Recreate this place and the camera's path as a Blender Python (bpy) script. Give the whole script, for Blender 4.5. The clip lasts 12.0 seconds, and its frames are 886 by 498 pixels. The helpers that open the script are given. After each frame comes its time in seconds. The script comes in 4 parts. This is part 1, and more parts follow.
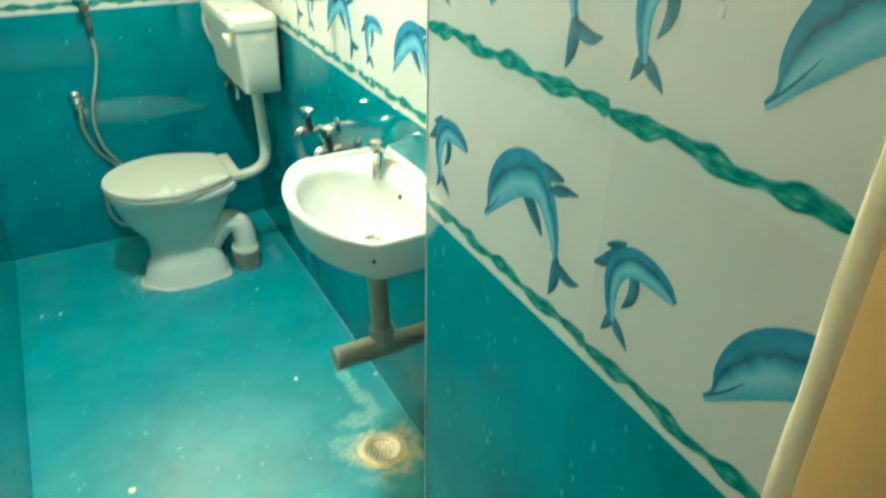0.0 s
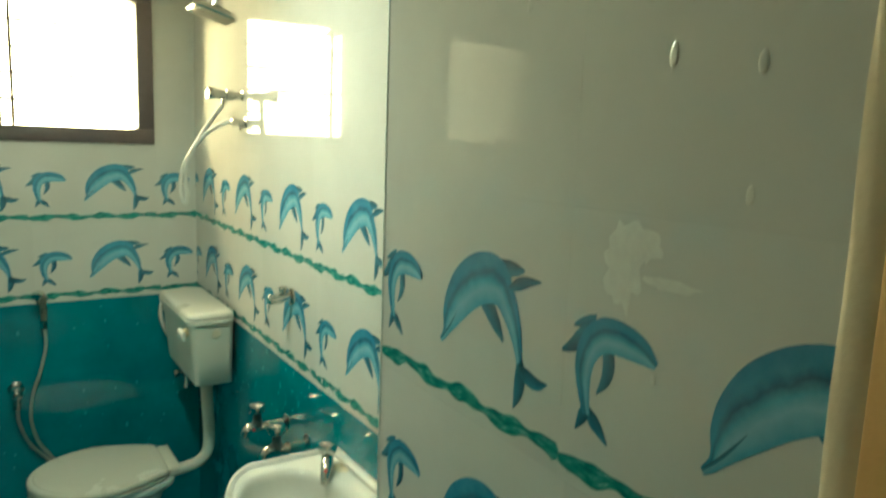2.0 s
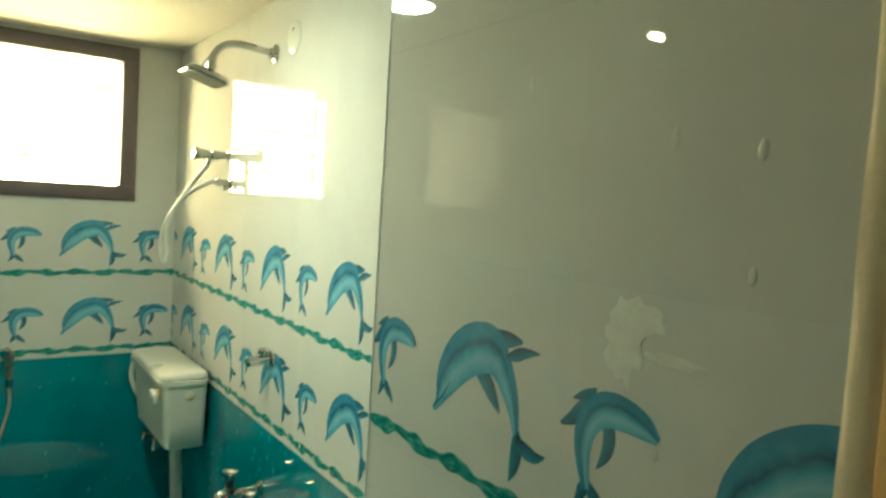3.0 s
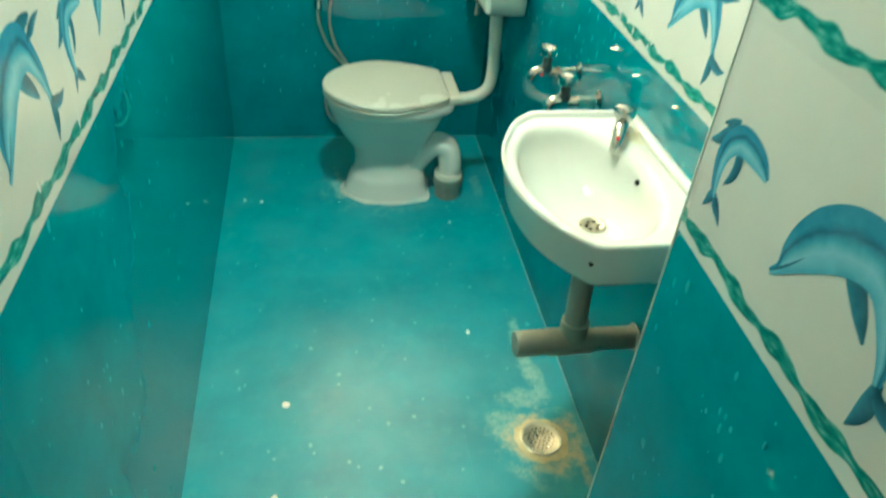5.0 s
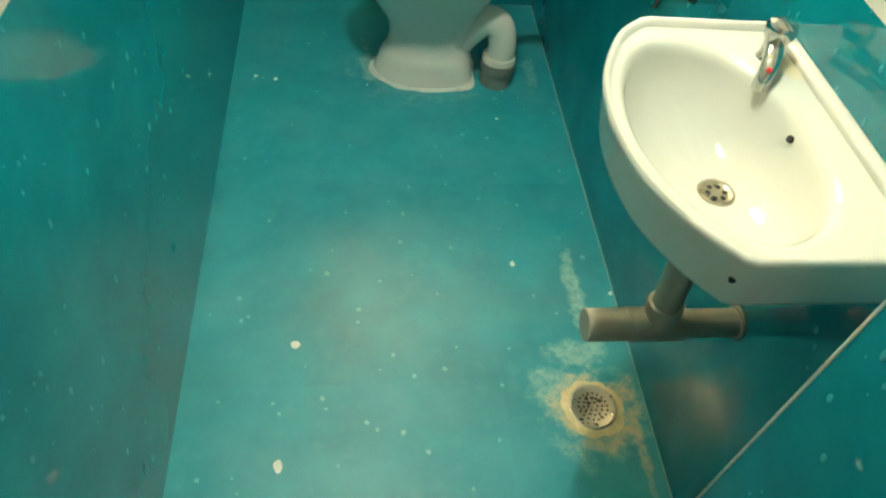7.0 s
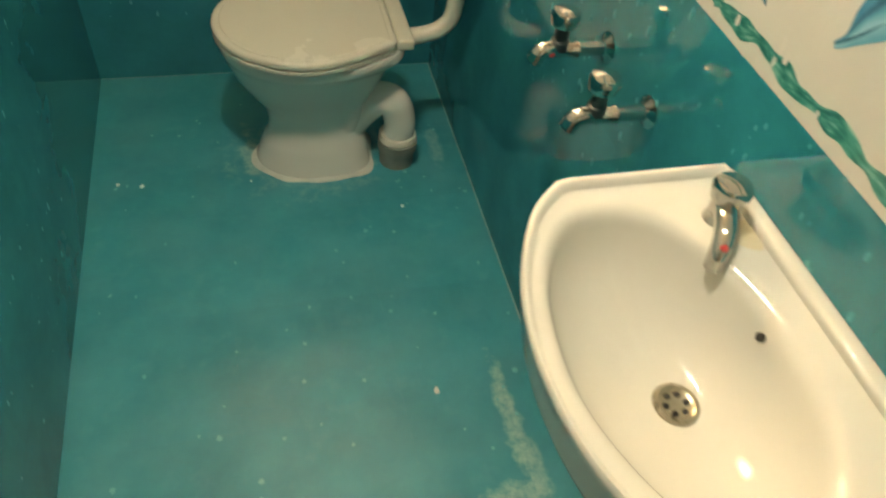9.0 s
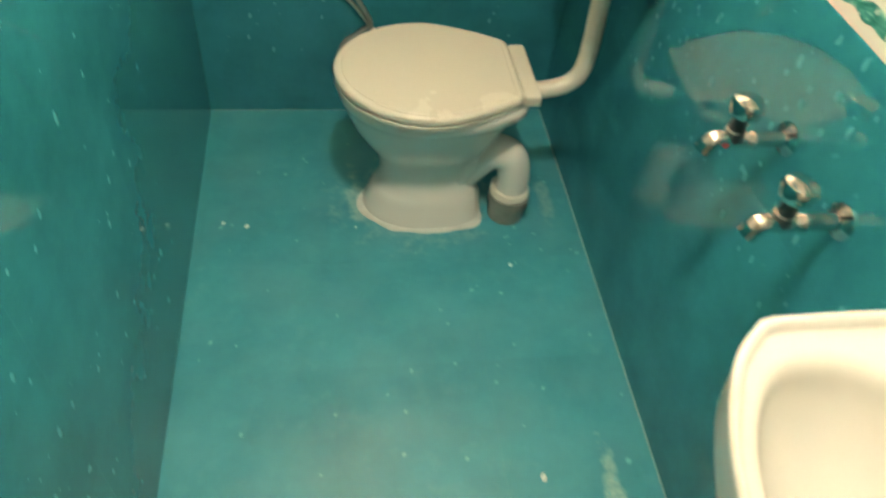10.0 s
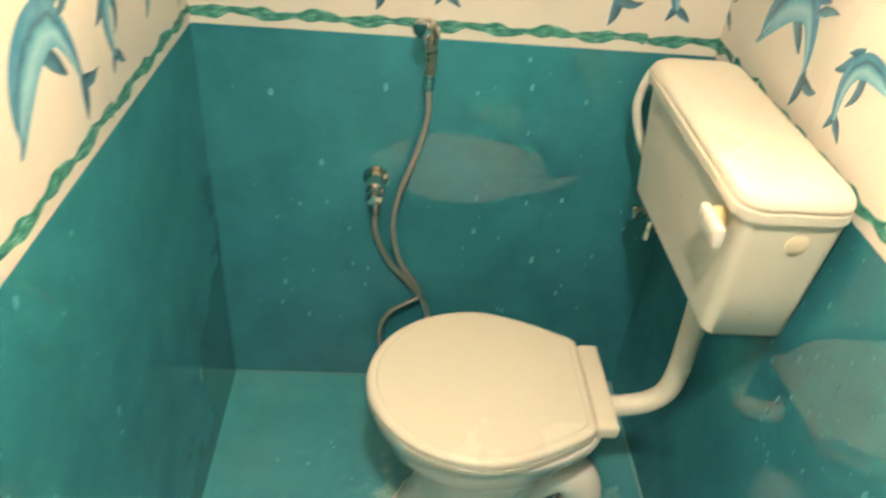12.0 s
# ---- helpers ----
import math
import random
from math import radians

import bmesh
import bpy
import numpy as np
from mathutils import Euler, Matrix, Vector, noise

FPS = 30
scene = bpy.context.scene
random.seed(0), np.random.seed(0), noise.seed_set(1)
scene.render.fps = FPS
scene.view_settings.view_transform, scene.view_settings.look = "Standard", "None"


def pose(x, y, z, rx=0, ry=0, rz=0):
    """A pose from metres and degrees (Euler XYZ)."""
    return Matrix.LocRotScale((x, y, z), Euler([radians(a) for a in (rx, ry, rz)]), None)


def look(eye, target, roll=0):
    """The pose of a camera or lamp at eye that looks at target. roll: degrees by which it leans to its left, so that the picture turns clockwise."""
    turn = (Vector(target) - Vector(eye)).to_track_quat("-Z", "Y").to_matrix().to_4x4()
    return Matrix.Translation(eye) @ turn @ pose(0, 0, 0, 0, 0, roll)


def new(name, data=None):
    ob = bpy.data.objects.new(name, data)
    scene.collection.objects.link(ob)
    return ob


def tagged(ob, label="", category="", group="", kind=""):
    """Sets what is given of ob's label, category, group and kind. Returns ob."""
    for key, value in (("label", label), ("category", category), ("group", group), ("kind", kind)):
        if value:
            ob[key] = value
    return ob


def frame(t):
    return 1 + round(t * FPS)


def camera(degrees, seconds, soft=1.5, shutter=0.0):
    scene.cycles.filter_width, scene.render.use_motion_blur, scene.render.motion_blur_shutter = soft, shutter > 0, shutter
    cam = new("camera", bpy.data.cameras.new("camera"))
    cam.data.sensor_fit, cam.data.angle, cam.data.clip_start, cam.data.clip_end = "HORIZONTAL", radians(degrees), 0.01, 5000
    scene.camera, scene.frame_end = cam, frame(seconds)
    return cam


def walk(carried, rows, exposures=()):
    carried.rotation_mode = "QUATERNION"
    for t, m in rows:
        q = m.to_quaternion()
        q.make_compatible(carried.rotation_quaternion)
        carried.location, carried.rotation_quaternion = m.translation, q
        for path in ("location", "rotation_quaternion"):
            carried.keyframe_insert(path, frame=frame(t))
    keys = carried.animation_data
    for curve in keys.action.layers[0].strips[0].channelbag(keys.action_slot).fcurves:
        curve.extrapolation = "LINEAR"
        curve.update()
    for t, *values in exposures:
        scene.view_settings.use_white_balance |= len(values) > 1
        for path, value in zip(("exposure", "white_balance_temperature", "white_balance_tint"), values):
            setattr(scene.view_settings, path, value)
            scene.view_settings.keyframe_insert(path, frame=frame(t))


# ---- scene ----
cam = camera(63.5, 12.0, soft=2.2, shutter=0.5)
PATH = [
    (0, (0.274, -0.286, 1.449), (1.129, 1.225, 0.456), 1.1),
    (0.5, (0.282, -0.28, 1.475), (1.23, 1.284, 0.666), 0.9),
    (1, (0.277, -0.282, 1.501), (1.258, 1.357, 0.909), 1.1),
    (1.5, (0.27, -0.284, 1.515), (1.286, 1.373, 1.044), 1.2),
    (2, (0.267, -0.284, 1.534), (1.348, 1.372, 1.236), 2.1),
    (2.5, (0.248, -0.281, 1.545), (1.406, 1.345, 1.423), 3.4),
    (2.7, (0.236, -0.28, 1.545), (1.417, 1.332, 1.459), 3.3),
    (4.3, (0.266, -0.122, 1.473), (0.867, 1.613, 0.681), 4.8),
    (4.5, (0.307, -0.083, 1.452), (0.82, 1.625, 0.547), 4.6),
    (5, (0.319, -0.032, 1.423), (0.658, 1.531, 0.222), 5.3),
    (5.5, (0.323, 0.079, 1.371), (0.673, 1.577, 0.093), 6.8),
    (6, (0.301, 0.193, 1.34), (0.655, 1.608, -0.029), 7.7),
    (6.5, (0.294, 0.27, 1.329), (0.585, 1.611, -0.126), 8.2),
    (6.7, (0.299, 0.3, 1.319), (0.576, 1.62, -0.158), 9.0),
    (8.3, (0.456, 0.539, 1.318), (0.749, 1.731, -0.261), 6.8),
    (8.5, (0.455, 0.575, 1.323), (0.818, 1.822, -0.198), 7.7),
    (9, (0.419, 0.691, 1.33), (0.888, 1.943, -0.157), 9.1),
    (9.5, (0.363, 0.778, 1.322), (0.779, 2.032, -0.179), 8.9),
    (10, (0.332, 0.856, 1.324), (0.638, 2.169, -0.153), 7.9),
    (10.5, (0.373, 1.02, 1.378), (0.522, 2.404, -0.058), 2.8),
    (11, (0.401, 1.094, 1.369), (0.512, 2.589, 0.046), 4.8),
    (11.5, (0.388, 1.169, 1.384), (0.386, 2.737, 0.141), 3.3),
    (12, (0.379, 1.3, 1.389), (0.527, 2.897, 0.195), 5.7),
]
EXPOSURES = [(0.0, -0.9, 6500, -13), (1.0, -1.35, 6600, -10), (1.5, -2.0, 6700, -14), (2.0, -2.25, 7100, -14), (2.7, -2.3, 7400, -13), (4.3, -1.3, 6500, -14), (5.0, -1.15, 6500, -14), (6.7, -1.32, 7200, -6), (8.3, -1.85, 8600, 13), (9.0, -1.9, 9100, 17), (9.5, -1.65, 9300, 20), (10.0, -1.25, 8900, 19), (10.5, -0.75, 8600, 16), (11.0, -0.7, 8900, 19), (11.5, -0.95, 9300, 24), (12.0, -0.9, 9500, 27)]
DAY_ENERGY, LAMP_GLOW, BULB_GLOW, SKY_GLOW, HALL_FILL_ENERGY = 12.0, 1400.0, 260.0, 185.0, 9.0
walk(cam, [(t, look(eye, target, roll)) for t, eye, target, roll in PATH], EXPOSURES)

# ---- world and light ----
world = bpy.data.worlds.new("sky")
scene.world = world
world.use_nodes = True
wn = world.node_tree.nodes
sky = wn.new("ShaderNodeTexSky")
sky.sky_type, sky.sun_disc = "NISHITA", False
sky.sun_elevation, sky.sun_rotation = radians(48), radians(200)
wn["Background"].inputs["Strength"].default_value = 0.12
world.node_tree.links.new(sky.outputs["Color"], wn["Background"].inputs["Color"])

sun_data = bpy.data.lights.new("sun", "SUN")
sun_data.energy, sun_data.angle, sun_data.color = 2.0, radians(0.6), (1.0, 0.94, 0.84)
sun = new("sun", sun_data)
sun.matrix_world = look((0, -6, 8), (0, 0, 0))

# daylight of the open sky, standing in the window's opening
day_data = bpy.data.lights.new("window_daylight", "AREA")
day_data.shape, day_data.size, day_data.size_y = "RECTANGLE", 0.56, 0.58
day_data.energy, day_data.color = DAY_ENERGY, (1.0, 0.95, 0.84)
day = new("window_daylight", day_data)
day.matrix_world = look((0.57, 2.80, 1.80), (0.50, 1.4, 1.10))

# fill lamp behind the walker, in an unseen passage opening; both added for brightness
hall_data = bpy.data.lights.new("passage_fill", "AREA")
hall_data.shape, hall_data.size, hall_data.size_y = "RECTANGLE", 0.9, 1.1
hall_data.energy, hall_data.color = HALL_FILL_ENERGY, (1.0, 0.96, 0.86)
hall = new("passage_fill", hall_data)
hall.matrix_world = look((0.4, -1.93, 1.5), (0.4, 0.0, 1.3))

# ---- dimensions ----
FAR, ROOF = 2.60, 2.06
TW, TH = 0.4275, 0.285          # one wall tile
DADO = 0.905                    # top of the teal tiles
JOINT = 0.00015
Z = Vector((0, 0, 1))


# ---- materials ----
def material(name, colour, rough=0.5, metal=0.0, spec=0.5):
    m = bpy.data.materials.new(name)
    m.use_nodes = True
    b = m.node_tree.nodes["Principled BSDF"]
    b.inputs["Base Color"].default_value = (*colour, 1)
    b.inputs["Roughness"].default_value = rough
    b.inputs["Metallic"].default_value = metal
    b.inputs["Specular IOR Level"].default_value = spec
    return m, m.node_tree, b


def add(tree, kind, **values):
    node = tree.nodes.new("ShaderNode" + kind)
    for key, value in values.items():
        node.inputs[key.replace("_", " ")].default_value = value
    return node


def coords(tree):
    return tree.nodes.new("ShaderNodeNewGeometry").outputs["Position"]


def noise_node(tree, scale, detail=4.0, rough=0.55, where=None):
    node = add(tree, "TexNoise", Scale=scale, Detail=detail, Roughness=rough)
    tree.links.new(where if where is not None else coords(tree), node.inputs["Vector"])
    return node.outputs["Fac"]


def ramp(tree, fac, stops):
    node = tree.nodes.new("ShaderNodeValToRGB")
    e = node.color_ramp.elements
    while len(e) < len(stops):
        e.new(0.5)
    for slot, (pos, colour) in zip(e, stops):
        slot.position, slot.color = pos, (*colour, 1) if len(colour) == 3 else colour
    tree.links.new(fac, node.inputs["Fac"])
    return node.outputs["Color"]


def mix(tree, fac, a, b, kind="MIX"):
    node = tree.nodes.new("ShaderNodeMix")
    node.data_type, node.blend_type = "RGBA", kind
    for value, slot in ((fac, node.inputs[0]), (a, node.inputs[6]), (b, node.inputs[7])):
        if hasattr(value, "is_output"):
            tree.links.new(value, slot)
        else:
            slot.default_value = value if isinstance(value, float) else (*value, 1)
    return node.outputs[2]


def bump(tree, b, height, strength, distance=0.002):
    node = add(tree, "Bump", Strength=strength, Distance=distance)
    tree.links.new(height, node.inputs["Height"])
    tree.links.new(node.outputs["Normal"], b.inputs["Normal"])


def tile_material(name, low, high, rough, marks, mark_amount, mark_scale, wave, spec=0.80):
    """Glazed tile: cloudy glaze, water marks, slight waviness, a little difference from tile to tile."""
    m, tree, b = material(name, high, rough, 0.0, spec)
    cloud = noise_node(tree, 5.0, 5.0, 0.6)
    fine = noise_node(tree, 60.0, 3.0, 0.6)
    colour = ramp(tree, cloud, [(0.30, low), (0.70, high)])
    colour = mix(tree, 0.10, colour, ramp(tree, fine, [(0.3, low), (0.7, high)]))
    each = tree.nodes.new("ShaderNodeObjectInfo").outputs["Random"]
    colour = mix(tree, 0.5, colour, ramp(tree, each, [(0.0, (0.86, 0.86, 0.86)), (1.0, (1, 1, 1))]), "MULTIPLY")
    film = ramp(tree, noise_node(tree, mark_scale * 0.35, 4.0, 0.5), [(0.42, (0, 0, 0)), (0.78, (mark_amount,) * 3)])
    streak = add(tree, "Mapping", Scale=(14.0, 14.0, 2.2))
    tree.links.new(coords(tree), streak.inputs["Vector"])
    runs = ramp(tree, noise_node(tree, 1.6, 3.0, 0.5, streak.outputs["Vector"]), [(0.50, (0, 0, 0)), (0.80, (mark_amount * 0.8,) * 3)])
    amount = mix(tree, 1.0, film, runs, "LIGHTEN")
    colour = mix(tree, amount, colour, marks)
    tree.links.new(colour, b.inputs["Base Color"])
    dull = ramp(tree, noise_node(tree, 5.0, 3.0, 0.5), [(0.35, (rough * 0.85,) * 3), (0.75, (rough * 1.25,) * 3)])
    tree.links.new(dull, b.inputs["Roughness"])
    bump(tree, b, noise_node(tree, 6.0, 2.0), wave, 0.004)
    return m


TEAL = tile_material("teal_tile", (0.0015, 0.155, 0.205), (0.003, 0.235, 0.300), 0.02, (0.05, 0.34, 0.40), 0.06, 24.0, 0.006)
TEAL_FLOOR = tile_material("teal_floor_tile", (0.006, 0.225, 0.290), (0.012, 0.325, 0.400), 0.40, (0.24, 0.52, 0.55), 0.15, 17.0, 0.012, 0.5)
WHITE = tile_material("white_tile", (0.68, 0.67, 0.62), (0.74, 0.73, 0.68), 0.0, (0.62, 0.62, 0.58), 0.15, 20.0, 0.003)



def stain_floor(m, stains):
    """Worn cement and rust films on the floor: soft uneven patches (centre, half sizes, strength, colour)."""
    tree = m.node_tree
    b = tree.nodes["Principled BSDF"]
    colour = b.inputs["Base Color"].links[0].from_socket
    rim = noise_node(tree, 22.0, 6.0, 0.65)
    grain = ramp(tree, noise_node(tree, 70.0, 5.0, 0.7), [(0.32, (0.25, 0.25, 0.25)), (0.62, (1, 1, 1))])
    for (x, y), (rx, ry), amount, tint in stains:
        away = add(tree, "Mapping", Location=(-x / rx, -y / ry, 0.0), Scale=(1 / rx, 1 / ry, 0.0))
        tree.links.new(coords(tree), away.inputs["Vector"])
        far = tree.nodes.new("ShaderNodeVectorMath")
        far.operation = "LENGTH"
        tree.links.new(away.outputs["Vector"], far.inputs[0])
        total = tree.nodes.new("ShaderNodeMath")
        total.operation = "MULTIPLY_ADD"
        tree.links.new(rim, total.inputs[0])
        total.inputs[1].default_value = 2.4
        tree.links.new(far.outputs["Value"], total.inputs[2])
        half = tree.nodes.new("ShaderNodeMath")
        half.operation = "MULTIPLY"
        half.inputs[1].default_value = 0.4
        tree.links.new(total.outputs["Value"], half.inputs[0])
        mask = ramp(tree, half.outputs["Value"], [(0.70, (amount,) * 3), (0.92, (0, 0, 0))])
        colour = mix(tree, mix(tree, 1.0, mask, grain, "MULTIPLY"), colour, tint)
    tree.links.new(colour, b.inputs["Base Color"])


PALE, RUSTY = (0.34, 0.56, 0.50), (0.66, 0.50, 0.26)
stain_floor(TEAL_FLOOR, [((0.838, 1.165), (0.085, 0.032), 0.75, PALE), ((0.868, 1.34), (0.022, 0.15), 0.75, PALE), ((0.885, 1.22), (0.020, 0.07), 0.6, PALE),
                         ((0.765, 1.080), (0.060, 0.050), 0.55, PALE), ((0.846, 1.022), (0.118, 0.112), 0.6, PALE), ((0.905, 2.20), (0.020, 0.09), 0.35, PALE),
                         ((0.400, 2.21), (0.030, 0.07), 0.7, PALE), ((0.56, 2.21), (0.20, 0.155), 0.45, PALE), ((0.925, 0.935), (0.012, 0.11), 0.5, RUSTY),
                         ((0.846, 1.024), (0.092, 0.092), 0.95, RUSTY)])


def plain(name, low, high, rough, scale=8.0, strength=0.1, metal=0.0, fine=90.0, spec=0.5):
    m, tree, b = material(name, high, rough, metal, spec)
    c = ramp(tree, noise_node(tree, scale, 5.0, 0.6), [(0.3, low), (0.7, high)])
    tree.links.new(mix(tree, 0.25, c, ramp(tree, noise_node(tree, fine, 3.0), [(0.3, low), (0.7, high)])), b.inputs["Base Color"])
    r = ramp(tree, noise_node(tree, scale * 2, 4.0), [(0.3, (rough * 0.8,) * 3), (0.7, (min(1, rough * 1.3),) * 3)])
    tree.links.new(r, b.inputs["Roughness"])
    bump(tree, b, noise_node(tree, fine, 4.0), strength)
    return m


GROUT = plain("grout", (0.14, 0.33, 0.33), (0.30, 0.46, 0.44), 0.85, 20, 0.3)
TEAL_GROUT = plain("teal_grout", (0.010, 0.20, 0.25), (0.02, 0.27, 0.32), 0.6, 20, 0.2)
EDGE = plain("worn_white_edge", (0.40, 0.52, 0.50), (0.74, 0.76, 0.70), 0.6, 30, 0.3)
WHITE_GROUT = plain("white_grout", (0.62, 0.62, 0.57), (0.70, 0.70, 0.65), 0.8, 20, 0.3)
PLASTER = plain("cream_plaster", (0.60, 0.50, 0.34), (0.70, 0.60, 0.42), 0.75, 4, 0.25)
OCHRE = plain("ochre_paint", (0.58, 0.34, 0.12), (0.68, 0.41, 0.16), 0.5, 6, 0.2)
CEILING = plain("white_ceiling_paint", (0.70, 0.66, 0.56), (0.78, 0.74, 0.64), 0.8, 3, 0.2)
CONCRETE = plain("grey_floor", (0.30, 0.28, 0.24), (0.40, 0.37, 0.32), 0.6, 5, 0.2)
CERAMIC = plain("white_ceramic", (0.73, 0.72, 0.66), (0.75, 0.74, 0.68), 0.09, 2, 0.01)
SEAT = plain("cream_plastic_lid", (0.685, 0.655, 0.555), (0.70, 0.67, 0.57), 0.24, 2, 0.02)
PLASTIC = plain("ivory_plastic", (0.685, 0.665, 0.57), (0.70, 0.68, 0.59), 0.30, 2, 0.03)
PVC = plain("grey_pvc", (0.30, 0.29, 0.24), (0.40, 0.38, 0.31), 0.45, 9, 0.08)
PVC_DARK = plain("dirty_grey_pvc", (0.17, 0.19, 0.17), (0.27, 0.29, 0.26), 0.55, 18, 0.2)
CHROME = plain("chrome", (0.60, 0.59, 0.56), (0.74, 0.73, 0.70), 0.10, 30, 0.02, 1.0)
STEEL = plain("dull_steel", (0.42, 0.37, 0.28), (0.56, 0.51, 0.42), 0.30, 40, 0.05, 1.0)
DARK = plain("dark_knob_plastic", (0.015, 0.03, 0.035), (0.03, 0.05, 0.055), 0.3, 20, 0.05)
HOLE = plain("dark_hole", (0.01, 0.01, 0.01), (0.02, 0.02, 0.02), 0.8, 20, 0.05)
RED = plain("red_mark", (0.55, 0.03, 0.04), (0.62, 0.05, 0.05), 0.4, 20, 0.02)
FRAME = plain("dark_brown_frame", (0.050, 0.043, 0.052), (0.078, 0.066, 0.078), 0.45, 12, 0.15)
RUST = plain("rusty_cement", (0.62, 0.47, 0.23), (0.80, 0.69, 0.44), 0.75, 34, 0.7)
SMEAR = plain("dry_putty_smear", (0.71, 0.70, 0.65), (0.84, 0.85, 0.78), 0.6, 60, 0.4)
SPECK = plain("white_paint_speck", (0.70, 0.76, 0.72), (0.80, 0.84, 0.80), 0.5, 30, 0.1)
BEAD = plain("white_cement", (0.58, 0.60, 0.54), (0.72, 0.73, 0.66), 0.6, 40, 0.4)
SPOT = plain("dried_water_spot", (0.04, 0.36, 0.42), (0.15, 0.48, 0.50), 0.35, 30, 0.1)
STAIN = plain("soap_stain", (0.66, 0.58, 0.42), (0.72, 0.66, 0.52), 0.5, 60, 0.2)
HOSE_WHITE = plain("white_hose_plastic", (0.66, 0.65, 0.60), (0.74, 0.73, 0.67), 0.3, 20, 0.05)


def ribbed(name, colour, rough, metal):
    m, tree, b = material(name, colour, rough, metal)
    wave = add(tree, "TexWave", Scale=70.0)
    wave.bands_direction = "Z"
    tree.links.new(coords(tree), wave.inputs["Vector"])
    bump(tree, b, wave.outputs["Fac"], 0.5)
    return m


HOSE = ribbed("braided_steel_hose", (0.52, 0.52, 0.48), 0.30, 0.75)


def print_material(name, stops, rough=0.10):
    """Ink under the glaze; runs from the back to the belly of a motif by its own map."""
    m, tree, b = material(name, stops[0][1], rough)
    uv = tree.nodes.new("ShaderNodeUVMap")
    sep = tree.nodes.new("ShaderNodeSeparateXYZ")
    tree.links.new(uv.outputs["UV"], sep.inputs["Vector"])
    wob = mix(tree, 0.16, sep.outputs["Y"], noise_node(tree, 55.0, 3.0))
    c = ramp(tree, wob, stops)
    c = mix(tree, 0.22, c, ramp(tree, noise_node(tree, 26.0, 4.0), [(0.3, (0.01, 0.08, 0.12)), (0.7, (0.22, 0.52, 0.62))]))
    tree.links.new(c, b.inputs["Base Color"])
    return m


def strand_material():
    """Green and white-green strands twisted round each other."""
    m, tree, b = material("green_border_ink", (0.02, 0.2, 0.15), 0.10)
    uv = tree.nodes.new("ShaderNodeUVMap")
    stretch = add(tree, "Mapping", Scale=(7.0, 1.5, 1.0), Rotation=(0.0, 0.0, 0.35))
    tree.links.new(uv.outputs["UV"], stretch.inputs["Vector"])
    strands = noise_node(tree, 2.2, 4.0, 0.65, stretch.outputs["Vector"])
    c = ramp(tree, strands, [(0.34, (0.008, 0.110, 0.115)), (0.46, (0.014, 0.19, 0.175)), (0.57, (0.05, 0.30, 0.265)), (0.70, (0.32, 0.56, 0.50))])
    tree.links.new(c, b.inputs["Base Color"])
    return m


INK = print_material("blue_motif_ink", [(0.10, (0.03, 0.21, 0.37)), (0.28, (0.035, 0.24, 0.40)), (0.40, (0.010, 0.080, 0.16)), (0.52, (0.08, 0.36, 0.52)), (0.66, (0.27, 0.56, 0.70)), (0.88, (0.09, 0.37, 0.53))])
INK_DARK = print_material("dark_motif_ink", [(0.1, (0.008, 0.040, 0.075)), (0.6, (0.022, 0.12, 0.20)), (0.95, (0.04, 0.21, 0.32))])
GREEN = strand_material()


def glow(name, colour, strength):
    m, tree, b = material(name, (0.8, 0.8, 0.8), 0.4)
    b.inputs["Emission Color"].default_value = (*colour, 1)
    b.inputs["Emission Strength"].default_value = strength
    return m


LAMP = glow("lit_lamp", (0.93, 0.97, 0.90), LAMP_GLOW)
SKY = glow("hazy_sky", (1.0, 0.79, 0.48), SKY_GLOW)
BULB = glow("lit_bulb", (1.0, 0.90, 0.70), BULB_GLOW)


# ---- mesh helpers ----
def mesh_of(name, bm, mat, smooth=False, angle=40):
    bmesh.ops.recalc_face_normals(bm, faces=bm.faces[:])
    me = bpy.data.meshes.new(name)
    bm.to_mesh(me)
    bm.free()
    me.materials.append(mat)
    if smooth:
        for p in me.polygons:
            p.use_smooth = True
        me.set_sharp_from_angle(angle=radians(angle))
    return me


def part(name, bm, mat, parent=None, label="", smooth=True, angle=40):
    ob = new(name, mesh_of(name, bm, mat, smooth, angle))
    if parent is not None:
        ob.parent = parent
        ob.matrix_parent_inverse = parent.matrix_world.inverted()
    if label:
        tagged(ob, label)
    return ob


def thing(name, at, label, category, group="", kind=""):
    ob = new(name)
    ob.empty_display_size = 0.05
    ob.location = at
    bpy.context.view_layer.update()
    return tagged(ob, label, category, group, kind)


def box(bm, x0, x1, y0, y1, z0, z1, bevel=0.0, seg=2):
    r = bmesh.ops.create_cube(bm, size=1)
    vs = r["verts"]
    for v in vs:
        v.co = Vector(((x0 + x1) / 2 + v.co.x * (x1 - x0), (y0 + y1) / 2 + v.co.y * (y1 - y0), (z0 + z1) / 2 + v.co.z * (z1 - z0)))
    if bevel:
        es = list({e for v in vs for e in v.link_edges})
        bmesh.ops.bevel(bm, geom=es, offset=bevel, segments=seg, affect="EDGES", profile=0.5)
    return bm


def loft(bm, rings, cap=True):
    """Skin a row of closed rings of equally many points."""
    rows = [[bm.verts.new(p) for p in ring] for ring in rings]
    n = len(rows[0])
    for a, b in zip(rows, rows[1:]):
        for i in range(n):
            bm.faces.new((a[i], a[(i + 1) % n], b[(i + 1) % n], b[i]))
    if cap:
        bm.faces.new(rows[0][::-1])
        bm.faces.new(rows[-1])
    return bm


